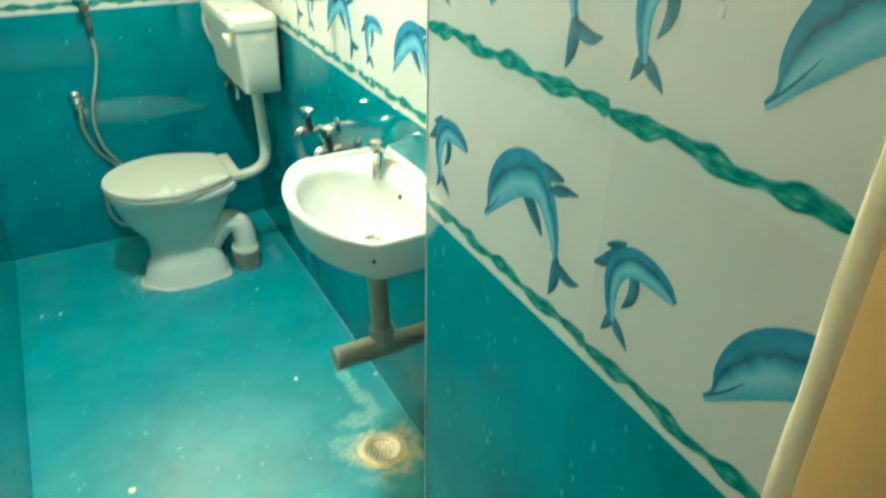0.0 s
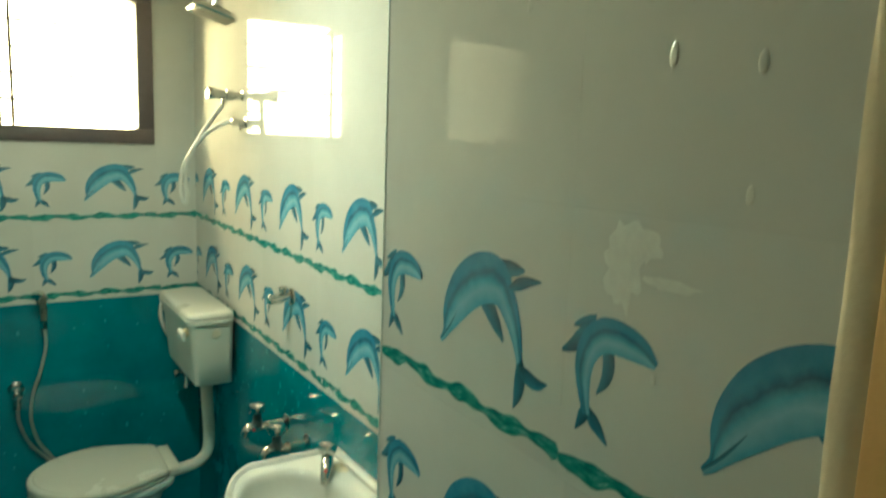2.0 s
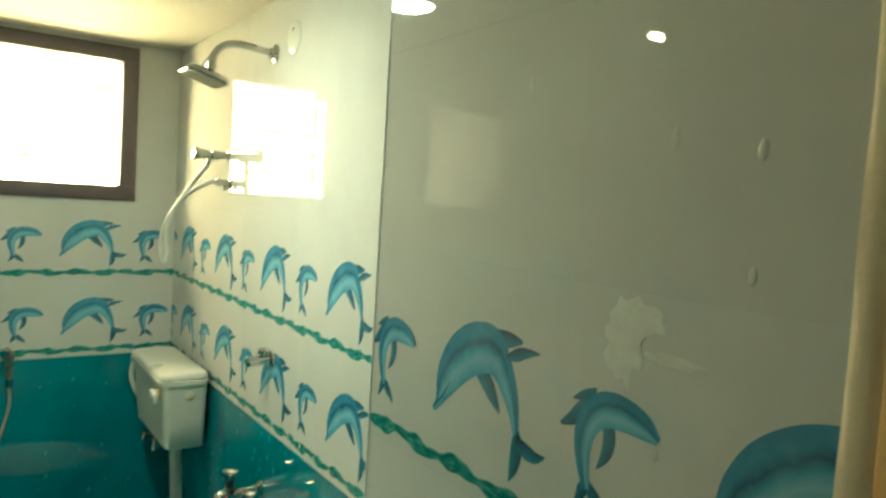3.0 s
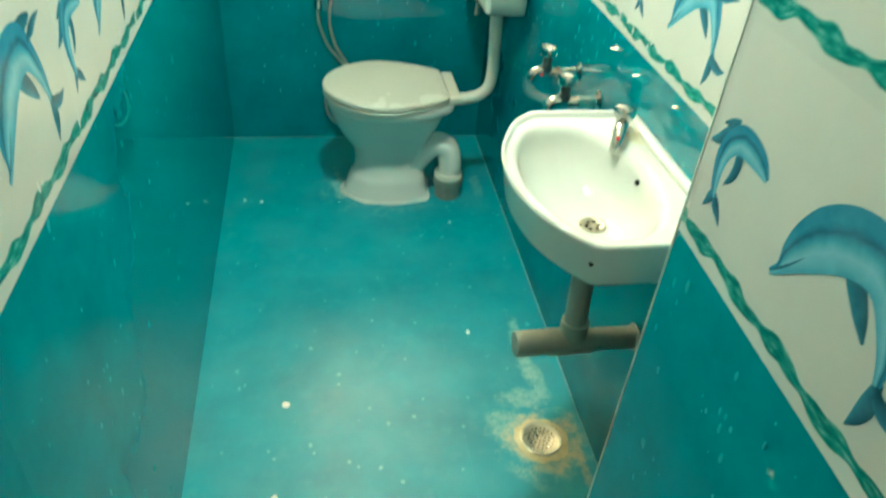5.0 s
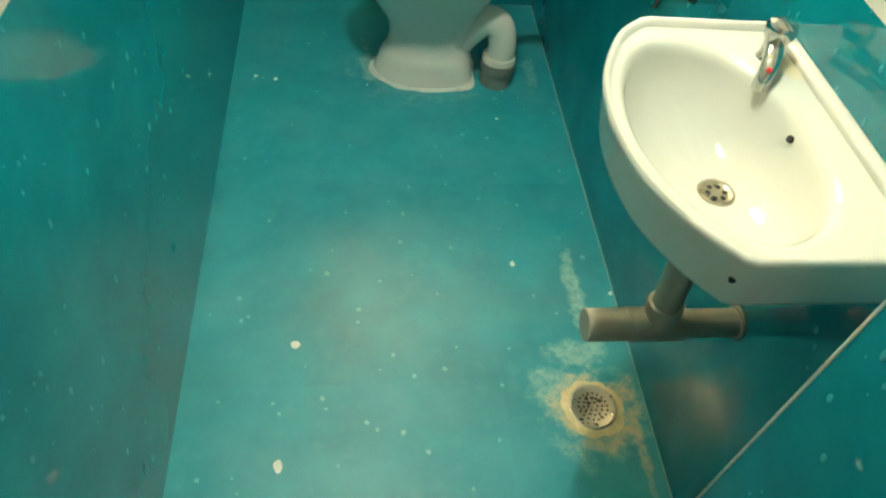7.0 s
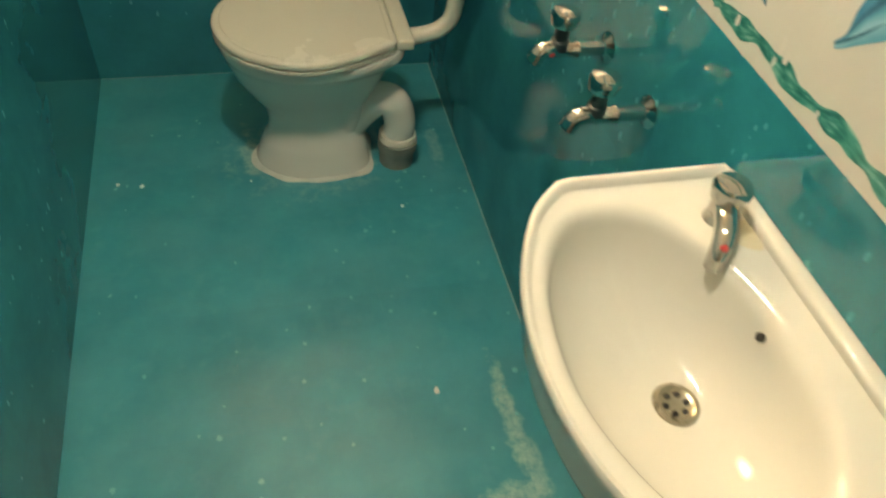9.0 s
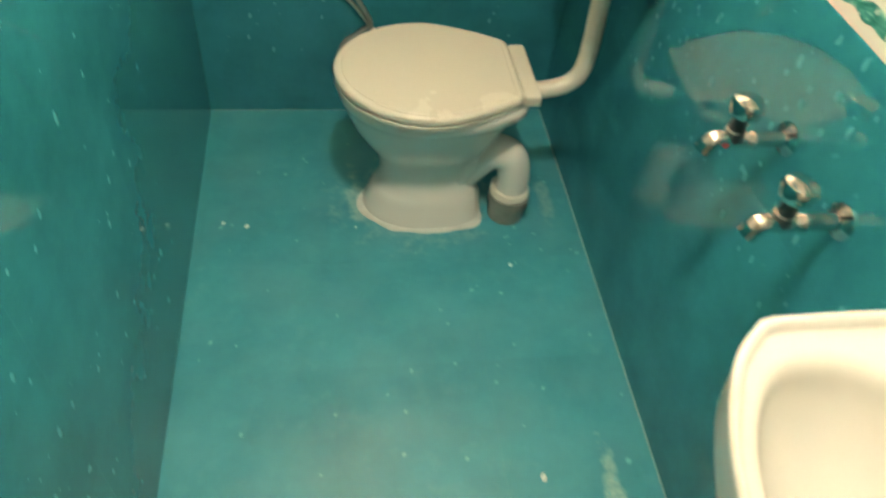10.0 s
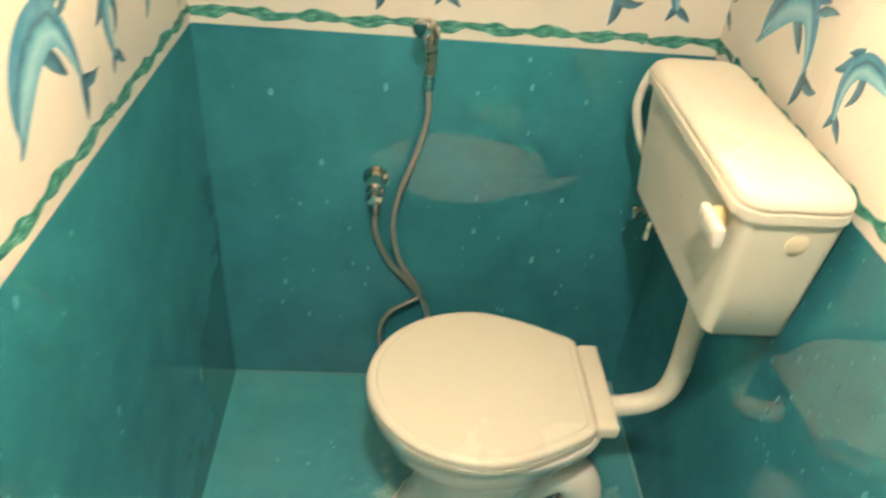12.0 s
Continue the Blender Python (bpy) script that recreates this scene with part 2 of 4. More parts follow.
def spin(bm, base, axis, profile, n=24):
    """A turned shape: profile of (distance along the axis, radius)."""
    axis = Vector(axis).normalized()
    a = axis.orthogonal().normalized()
    c = axis.cross(a)
    rings = []
    for d, r in profile:
        r = max(r, 0.0002)
        rings.append([Vector(base) + axis * d + (a * math.cos(k * math.tau / n) + c * math.sin(k * math.tau / n)) * r for k in range(n)])
    return loft(bm, rings)


def smooth_path(points, steps=10):
    """Points along a rounded curve through the given ones."""
    p = [Vector(q) for q in points]
    p = [2 * p[0] - p[1], *p, 2 * p[-1] - p[-2]]
    out = []
    for i in range(1, len(p) - 2):
        for s in range(steps):
            t = s / steps
            out.append(0.5 * (2 * p[i] + (p[i + 1] - p[i - 1]) * t + (2 * p[i - 1] - 5 * p[i] + 4 * p[i + 1] - p[i + 2]) * t * t
                              + (3 * p[i] - p[i - 1] - 3 * p[i + 1] + p[i + 2]) * t ** 3))
    out.append(p[-2])
    return out


def tube(bm, points, radius, n=14, steps=10, ends=None):
    path = smooth_path(points, steps)
    side = None
    rings = []
    for i, q in enumerate(path):
        way = (path[min(i + 1, len(path) - 1)] - path[max(i - 1, 0)]).normalized()
        side = way.orthogonal() if side is None else side - way * side.dot(way)
        side.normalize()
        other = way.cross(side)
        k = i / (len(path) - 1)
        r = radius if ends is None else radius + (ends - radius) * k
        rings.append([q + (side * math.cos(j * math.tau / n) + other * math.sin(j * math.tau / n)) * r for j in range(n)])
    return loft(bm, rings)


# ---- tiled walls ----
class Wall:
    """A tiled wall: u runs to the right as one faces it, v runs up, n points into the room."""

    def __init__(self, name, corner, end, label):
        self.o = Vector((*corner, 0))
        d = Vector((*end, 0)) - self.o
        self.length = d.length
        self.u = d.normalized()
        self.n = Z.cross(self.u) * -1
        self.name, self.label, self.holes = name, label, []
        self.m = Matrix((( self.u.x, 0, self.n.x, self.o.x), (self.u.y, 0, self.n.y, self.o.y), (0, 1, 0, 0), (0, 0, 0, 1)))

    def body(self, thick, mat, height=ROOF, more=0.0):
        bm = bmesh.new()
        us = sorted({-more, self.length + more, *(h[0] for h in self.holes), *(h[1] for h in self.holes)})
        vs = sorted({0.0, DADO, height, *(h[2] for h in self.holes), *(h[3] for h in self.holes)})
        for a, b in zip(us, us[1:]):
            for c, d in zip(vs, vs[1:]):
                if any(h[0] - 1e-6 <= a and b <= h[1] + 1e-6 and h[2] - 1e-6 <= c and d <= h[3] + 1e-6 for h in self.holes):
                    continue
                old = len(bm.faces)
                box(bm, a, b, c, d, -thick, -0.0006)
                bm.faces.ensure_lookup_table()
                for f in bm.faces[old:]:
                    f.material_index = 1 if c >= DADO else 0
        bm.transform(self.m)
        bmesh.ops.remove_doubles(bm, verts=bm.verts[:], dist=1e-5)
        self.ob = part(self.name, bm, mat, smooth=False)
        self.ob.data.materials.append(WHITE_GROUT)
        return tagged(self.ob, self.label, "wall", kind="structure")


def slab(w, h, deep=0.006, chamfer=0.0001):
    """One glazed tile with a worn edge, its face at 0."""
    bm = bmesh.new()
    def ring(i, z):
        return [(i, i, z), (w - i, i, z), (w - i, h - i, z), (i, h - i, z)]
    rows = [[bm.verts.new(p) for p in r] for r in (ring(0, -deep), ring(0, -chamfer), ring(chamfer, 0))]
    for a, b in zip(rows, rows[1:]):
        for i in range(4):
            bm.faces.new((a[i], a[(i + 1) % 4], b[(i + 1) % 4], b[i]))
    bm.faces.new(rows[-1])
    return bm


SLABS = {}


def place_tile(wall_ob, m, u0, u1, v0, v1, mat):
    w, h = round(u1 - u0 - JOINT, 4), round(v1 - v0 - JOINT, 4)
    if w < 0.006 or h < 0.006:
        return
    key = (w, h, mat.name)
    if key not in SLABS:
        SLABS[key] = mesh_of("tile", slab(w, h), mat)
    ob = new("tile", SLABS[key])
    ob.parent = wall_ob
    ob.matrix_local = m @ Matrix.Translation((u0 + JOINT / 2, v0 + JOINT / 2, 0))


def cut_out(u0, u1, v0, v1, holes):
    """The pieces of a tile that remain round the openings."""
    left = [(u0, u1, v0, v1)]
    for a, b, c, d in holes:
        nxt = []
        for p, q, r, s in left:
            if b <= p or a >= q or d <= r or c >= s:
                nxt.append((p, q, r, s))
                continue
            if r < c: nxt.append((p, q, r, c))
            if s > d: nxt.append((p, q, d, s))
            r2, s2 = max(r, c), min(s, d)
            if p < a: nxt.append((p, a, r2, s2))
            if q > b: nxt.append((b, q, r2, s2))
        left = nxt
    return left


def fan_strip(bm, uvl, path, widths, flip=False, wob=0.0):
    """A flat tapered band along a path; its map runs 0 to 1 along it and across it."""
    n = len(path)
    pairs = []
    for i, q in enumerate(path):
        way = (path[min(i + 1, n - 1)] - path[max(i - 1, 0)]).normalized()
        side = Vector((-way.y, way.x, 0))
        pairs.append((bm.verts.new(q + side * widths[i]), bm.verts.new(q), bm.verts.new(q - side * widths[i])))
    for i in range(n - 1):
        for k in range(2):
            f = bm.faces.new((pairs[i][k], pairs[i][k + 1], pairs[i + 1][k + 1], pairs[i + 1][k]))
            for loop, (a, b) in zip(f.loops, ((i, k), (i, k + 1), (i + 1, k + 1), (i + 1, k))):
                across = b / 2
                loop[uvl].uv = (a / (n - 1), 1 - across if flip else across)


def taper(points, widths, steps=6):
    path = smooth_path([(x, y, 0) for x, y in points], steps)
    ws = [w.x for w in smooth_path([(w, 0, 0) for w in widths], steps)]
    return path, [max(0.0003, w) for w in ws]


def edge_band(bm, uvl, upper, lower, steps=6, across=6):
    """A flat body between two edge curves; its map runs from the back (0) to the belly (1)."""
    top, low = (smooth_path([(x, y, 0) for x, y in e], steps) for e in (upper, lower))
    n = len(top)
    grid = [[bm.verts.new(p.lerp(q, k / across)) for k in range(across + 1)] for p, q in zip(top, low)]
    for i in range(n - 1):
        for k in range(across):
            f = bm.faces.new((grid[i][k], grid[i][k + 1], grid[i + 1][k + 1], grid[i + 1][k]))
            for loop, (p, q) in zip(f.loops, ((i, k), (i, k + 1), (i + 1, k + 1), (i + 1, k))):
                loop[uvl].uv = (p / (n - 1), q / across)


def motif_big():
    """Leaping dolphin, blunt head down at one end and tail hanging at the other."""
    body, fins, marks = bmesh.new(), bmesh.new(), bmesh.new()
    a, b = body.loops.layers.uv.new("UVMap"), fins.loops.layers.uv.new("UVMap")
    c = marks.loops.layers.uv.new("UVMap")
    edge_band(body, a, [(.177, .062), (.185, .076), (.183, .099), (.190, .128), (.211, .160), (.247, .184), (.287, .192), (.318, .182), (.341, .148), (.354, .112), (.357, .078)],
              [(.181, .056), (.190, .062), (.200, .071), (.213, .082), (.234, .099), (.258, .117), (.284, .130), (.304, .131), (.321, .117), (.338, .095), (.348, .074)])
    fan_strip(fins, b, *taper([(.353, .082), (.355, .060), (.352, .040), (.345, .021)], [.005, .010, .008, .001]))
    fan_strip(fins, b, *taper([(.351, .074), (.367, .065), (.386, .062), (.403, .067)], [.004, .009, .007, .001]))
    fan_strip(fins, b, *taper([(.308, .176), (.326, .179), (.340, .180), (.354, .181)], [.012, .010, .007, .002]))
    fan_strip(fins, b, *taper([(.272, .140), (.290, .124), (.306, .108), (.320, .092)], [.012, .012, .009, .002]))
    fan_strip(marks, c, *taper([(.179, .0605), (.190, .071), (.203, .086), (.217, .105)], [.0008, .0016, .0014, .0003]))
    fan_strip(marks, c, *taper([(.326, .157), (.345, .165), (.363, .171), (.384, .174)], [.002, .0075, .0055, .001]))
    return body, fins, marks


def motif_small():
    body, fins, marks = bmesh.new(), bmesh.new(), bmesh.new()
    a, b = body.loops.layers.uv.new("UVMap"), fins.loops.layers.uv.new("UVMap")
    c = marks.loops.layers.uv.new("UVMap")
    edge_band(body, a, [(.124, .134), (.110, .150), (.082, .160), (.050, .158), (.026, .138), (.017, .108), (.023, .078), (.033, .056)],
              [(.120, .127), (.101, .127), (.080, .127), (.060, .125), (.047, .114), (.041, .096), (.041, .075), (.043, .058)])
    fan_strip(fins, b, *taper([(.037, .066), (.033, .055), (.029, .047), (.023, .037)], [.004, .007, .005, .001]))
    fan_strip(fins, b, *taper([(.038, .064), (.048, .054), (.058, .046), (.069, .036)], [.004, .008, .006, .001]))
    fan_strip(fins, b, *taper([(.036, .142), (.024, .132), (.012, .121), (-.004, .112)], [.010, .009, .007, .002]))
    fan_strip(fins, b, *taper([(.062, .130), (.064, .112), (.060, .097), (.050, .082)], [.008, .008, .006, .001]))
    fan_strip(marks, c, *taper([(.122, .130), (.114, .136), (.106, .141), (.097, .145)], [.0006, .0011, .0010, .0003]))
    fan_strip(fins, b, *taper([(.044, .150), (.034, .149), (.024, .147), (.012, .142)], [.010, .008, .005, .001]))
    return body, fins, marks


def border_rope():
    """The twisted green band of one tile."""
    bm = bmesh.new()
    uvl = bm.loops.layers.uv.new("UVMap")
    n = 60
    rng = random.Random(5)
    ph = [rng.uniform(0, 6) for _ in range(4)]
    path = [Vector((TW * i / n, 0.0030 * math.sin(i * 0.31 + ph[0]) + 0.0010 * math.sin(i * 0.83 + ph[1]), 0)) for i in range(n + 1)]
    ws = [0.0090 + 0.0032 * math.sin(i * 0.47 + ph[2]) + 0.0012 * math.sin(i * 1.07 + ph[3]) for i in range(n + 1)]
    path[-1].y, ws[-1] = path[0].y, ws[0]
    fan_strip(bm, uvl, path, ws)
    return bm


INKED = {}


def inked(kind, u0, u1):
    """Mesh of a printed motif, cut where the tile is cut."""
    key = (kind, round(u0, 3), round(u1, 3))
    if key not in INKED:
        if kind == "rope":
            sets = [(border_rope(), GREEN, 0.0002)]
        else:
            body, fins, marks = motif_big() if kind == "big" else motif_small()
            sets = [(fins, INK_DARK, 0.0002), (body, INK, 0.00035), (marks, INK_DARK, 0.0005)]
        made = []
        for bm, mat, up in sets:
            for v in bm.verts:
                v.co.z = up
            for at, sign in ((u0, -1), (u1, 1)):
                geom = bm.verts[:] + bm.edges[:] + bm.faces[:]
                bmesh.ops.bisect_plane(bm, geom=geom, plane_co=(at, 0, 0), plane_no=(sign, 0, 0), clear_outer=True)
            for f in bm.faces:
                if f.normal.z < 0:
                    f.normal_flip()
            if len(bm.faces):
                me = bpy.data.meshes.new("motif")
                bm.to_mesh(me)
                me.materials.append(mat)
                made.append((me, mat is INK or mat is GREEN))
            bm.free()
        INKED[key] = made
    return INKED[key]


def tile_wall(wall, first, thick=0.11, mat=TEAL_GROUT, more=0.0, slip=0.0):
    """Tiles, borders and motifs; first: where a tile's edge lies along u; slip: how far the lower patterned row is laid off."""
    ob = wall.body(thick, mat, more=more)
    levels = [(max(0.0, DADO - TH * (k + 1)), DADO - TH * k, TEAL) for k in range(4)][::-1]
    levels += [(DADO + TH * k, min(ROOF, DADO + TH * (k + 1)), WHITE) for k in range(5)]
    start = first - TW * math.ceil(first / TW)
    for v0, v1, kind in levels:
        u = start + (slip - TW if v0 == DADO else 0.0)
        while u < wall.length:
            a, b = max(0.0, u), min(wall.length, u + TW)
            if b - a > 0.006 and v1 - v0 > 0.006:
                for piece in cut_out(a, b, v0, v1, wall.holes):
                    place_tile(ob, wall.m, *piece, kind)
            u += TW
    for v0 in (DADO, DADO + TH):
        u = start + (slip - TW if v0 == DADO else 0.0)
        while u < wall.length:
            a, b = max(0.0, -u), min(TW, wall.length - u)
            for kind, up, name, lo, hi in (("rope", 0.025, "green_border", 0, TW), ("small", 0.025, "dolphin_motif", 0.0, 0.124), ("big", 0.025, "dolphin_motif", 0.18, 0.407)):
                if b > lo + 0.004 and a < hi - 0.004:
                    meshes = inked(kind, a if a > 0 else -0.01, b)
                    if not meshes:
                        continue
                    main = next((k for k, (_, is_main) in enumerate(meshes) if is_main), 0)
                    top = new(name, meshes[main][0])
                    top.parent = ob
                    top.matrix_local = wall.m @ Matrix.Translation((u, v0 + up, 0))
                    for k, (me, _) in enumerate(meshes):
                        if k != main:
                            fin = new("fins" if k < main else "face_marks", me)
                            fin.parent = top
            u += TW
    return ob


# ---- the room ----
def build_room():
    far = Wall("wall_far", (0, FAR), (0.982, FAR), "white tiled end wall with teal dado and blue dolphin prints")
    far.holes = [(0.290, 0.832, 1.482, 2.046)]
    tile_wall(far, 0.408, thick=0.16, more=0.13, slip=0.01)
    right = Wall("wall_right", (0.982, FAR), (0.956, 0.667), "glossy white and teal tiled side wall with dolphin borders")
    tile_wall(right, FAR - 1.813, slip=0.03, more=0.06)
    ret = Wall("wall_return", (0.956, 0.667), (0.781, 0.667), "narrow tiled return of the projecting wall")
    tile_wall(ret, 0.1, thick=0.05)
    near = Wall("wall_near", (0.781, 0.667), (0.750, -0.037), "projecting tiled wall beside the door, white over teal")
    tile_wall(near, 0.0, thick=0.10, slip=0.012)
    left = Wall("wall_left", (0, -0.037), (0, FAR), "tiled side wall with teal dado and dolphin prints")
    tile_wall(left, 1.774 + 0.037)

    # worn white edge where the tiles meet at the projecting corner
    bm = bmesh.new()
    box(bm, 0.7798, 0.7842, 0.6662, 0.6704, 0.0, ROOF, 0.001)
    tagged(part("corner_trim", bm, EDGE, smooth=False), "thin worn white grout edge on the tiled corner", "trim", kind="structure")

    bm = bmesh.new()
    box(bm, -0.12, 1.10, -0.060, FAR + 0.16, ROOF, ROOF + 0.10)
    tagged(part("ceiling", bm, CEILING, smooth=False), "plain white painted ceiling slab", "ceiling", kind="structure")

    bm = bmesh.new()
    box(bm, -0.12, 1.10, -0.19, FAR + 0.16, -0.10, -0.0006)
    fl = tagged(part("floor", bm, TEAL_GROUT, smooth=False), "teal tiled bathroom floor with water marks", "floor", kind="structure")
    m = Matrix.Identity(4)
    w = 0.3275
    rows = 9
    for i in range(3):
        for j in range(rows):
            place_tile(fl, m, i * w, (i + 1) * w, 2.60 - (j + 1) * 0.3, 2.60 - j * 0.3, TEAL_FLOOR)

    for a, b in (((0.9805, 2.599), (0.9555, 0.668)), ((0.002, 2.5985), (0.980, 2.5985))):
        d = (Vector(b) - Vector(a)).normalized()
        side = Vector((d.y, -d.x)) * -0.0016
        if a[0] > 0.9:
            side = Vector((-0.0026, 0))
        bm = bmesh.new()
        p = [Vector(a), Vector(b), Vector(b) + side, Vector(a) + side]
        loft(bm, [[(q.x, q.y, z) for q in p] for z in (-0.0004, 0.0007)])
        tagged(part("trim", bm, GROUT, smooth=False), "thin pale grout line where floor meets wall", "trim", kind="structure")

    # door wall, jambs and the passage outside
    bm = bmesh.new()
    box(bm, 0.757, 1.75, -0.19, -0.038, 0, 2.6)
    box(bm, -0.85, -0.012, -0.19, -0.038, 0, 2.6)
    box(bm, -0.012, 0.757, -0.19, -0.038, 2.04, 2.6)
    tagged(part("wall_door", bm, PLASTER, smooth=False), "cream plastered wall round the doorway", "wall", kind="structure")
    jamb = thing("door_frame", (0.375, -0.12, 0), "ochre painted door frame with a cream plaster edge", "door frame", kind="structure")
    bm = bmesh.new()
    box(bm, 0.738, 0.757, -0.175, -0.064, 0, 2.04, 0.003)
    part("jamb", bm, OCHRE, jamb)
    bm = bmesh.new()
    box(bm, -0.012, 0.008, -0.175, -0.064, 0, 2.04, 0.003)
    part("jamb", bm, OCHRE, jamb)
    bm = bmesh.new()
    box(bm, 0.008, 0.738, -0.175, -0.064, 2.015, 2.04, 0.003)
    part("lintel", bm, OCHRE, jamb)
    bm = bmesh.new()
    n = 40
    rng = random.Random(3)
    rings = []
    for i in range(n + 1):
        z = 2.04 * i / n
        k = 0.0022 * math.sin(i * 1.7) + rng.uniform(-0.0012, 0.0012)
        rings.append([(0.757, -0.0635, z), (0.7475 + k * 0.4, -0.0635 + k * 0.3, z), (0.7455 + k * 0.6, -0.056, z), (0.7465 + k * 0.6, -0.042, z), (0.7492, -0.0365 + k * 0.4, z), (0.757, -0.0365 + k * 0.4, z)])
    loft(bm, rings)
    part("plaster_edge", bm, PLASTER, jamb, "rough cream plaster edge", angle=60)

    bm = bmesh.new()
    box(bm, -0.85, 1.75, -1.9, -0.19, -0.10, -0.004)
    tagged(part("floor_passage", bm, CONCRETE, smooth=False), "plain grey floor of the passage", "floor", kind="structure")
    bm = bmesh.new()
    box(bm, -0.85, 1.75, -1.9, -0.038, 2.6, 2.7)
    tagged(part("ceiling_passage", bm, CEILING, smooth=False), "plain white passage ceiling", "ceiling", kind="structure")
    for name, q in (("wall_passage_left", (-0.95, -0.85, -2.0, -0.038)), ("wall_passage_right", (1.75, 1.85, -2.0, -0.038))):
        bm = bmesh.new()
        box(bm, *q, -0.1, 2.7)
        tagged(part(name, bm, PLASTER, smooth=False), "plain cream plastered passage wall", "wall", kind="structure")

    # unseen back wall; its opening is added to hold the fill lamp
    bm = bmesh.new()
    for q in ((-0.85, -0.1, -0.1, 2.7), (0.9, 1.75, -0.1, 2.7), (-0.1, 0.9, -0.1, 0.9), (-0.1, 0.9, 2.1, 2.7)):
        box(bm, q[0], q[1], -2.0, -1.9, q[2], q[3])
    tagged(part("wall_passage_back", bm, PLASTER, smooth=False), "unseen cream plastered wall with an opening added for fill light", "wall", kind="structure")

    # bright hazy sky seen through the window
    bm = bmesh.new()
    box(bm, -2.4, 3.2, 4.4, 4.44, 0.2, 4.4)
    tagged(part("backdrop", bm, SKY, smooth=False), "bright white hazy sky outside the window", "sky", kind="structure")


def build_window():
    win = thing("window_1", (0.561, FAR, 1.482), "small window with dark brown frame and thin bars", "window", kind="structure")
    x0, x1, z0, z1, w = 0.290, 0.832, 1.482, 2.046, 0.055
    for q in ((x0, x1, z0, z0 + w), (x0, x1, z1 - w, z1)):
        bm = bmesh.new()
        box(bm, q[0], q[1], FAR - 0.012, FAR + 0.075, q[2], q[3], 0.003)
        part("window_frame", bm, FRAME, win)
    for a, b in ((x0, x0 + w), (x1 - w, x1)):
        bm = bmesh.new()
        box(bm, a, b, FAR - 0.0118, FAR + 0.0748, z0 + w, z1 - w, 0.003)
        part("window_frame", bm, FRAME, win)
    bm = bmesh.new()
    box(bm, 0.376, 0.388, FAR + 0.082, FAR + 0.098, z0, z1, 0.002)
    part("mullion", bm, FRAME, win)
    for k in range(1, 5):
        z = z0 + w + (z1 - z0 - 2 * w) * k / 5
        bm = bmesh.new()
        spin(bm, (x0, FAR + 0.115, z), (1, 0, 0), [(0, 0.0058), (x1 - x0, 0.0058)], 10)
        part("bar", bm, FRAME, win)


# ---- sanitary ware ----
def egg(cx, cy, front, back, half, n=64, back_flat=0.55):
    """An egg outline whose wide end is squared off: the front looks along -x."""
    out = []
    for k in range(n):
        a = math.tau * k / n
        c, s = math.cos(a), math.sin(a)
        if c < 0:
            out.append((cx + c * front, cy + s * half))
        else:
            sx, sy = c ** 0.46, math.copysign(abs(s) ** 0.52, s)
            out.append((cx + sx * back, cy + sy * half * (1 - (1 - back_flat) * sx ** 1.6)))
    return out


def lid_outline(cx, cy, front, back, half, tail):
    """A toilet lid from above: round nose along -x, sides drawn in straight to a flat back edge."""
    out = [(cx + math.cos(radians(90 + 5 * k)) * front, cy + math.sin(radians(90 + 5 * k)) * half) for k in range(37)]
    side = [(u, 1 - (1 - tail) * u ** 1.5) for u in (0.08, 0.17, 0.26, 0.35, 0.45, 0.55, 0.65, 0.74, 0.82, 0.89, 0.94)] + [(0.975, tail * 1.0), (0.995, tail * 0.95), (1.0, tail * 0.88), (1.0, tail * 0.4)]
    return out + [(cx + u * back, cy - w * half) for u, w in side] + [(cx + u * back, cy + w * half) for u, w in side[::-1]]


def ring_at(outline, z, centre=None, scale=1.0, shift=(0, 0)):
    if centre is None:
        return [(x + shift[0], y + shift[1], z) for x, y in outline]
    return [(centre[0] + (x - centre[0]) * scale + shift[0], centre[1] + (y - centre[1]) * scale + shift[1], z) for x, y in outline]


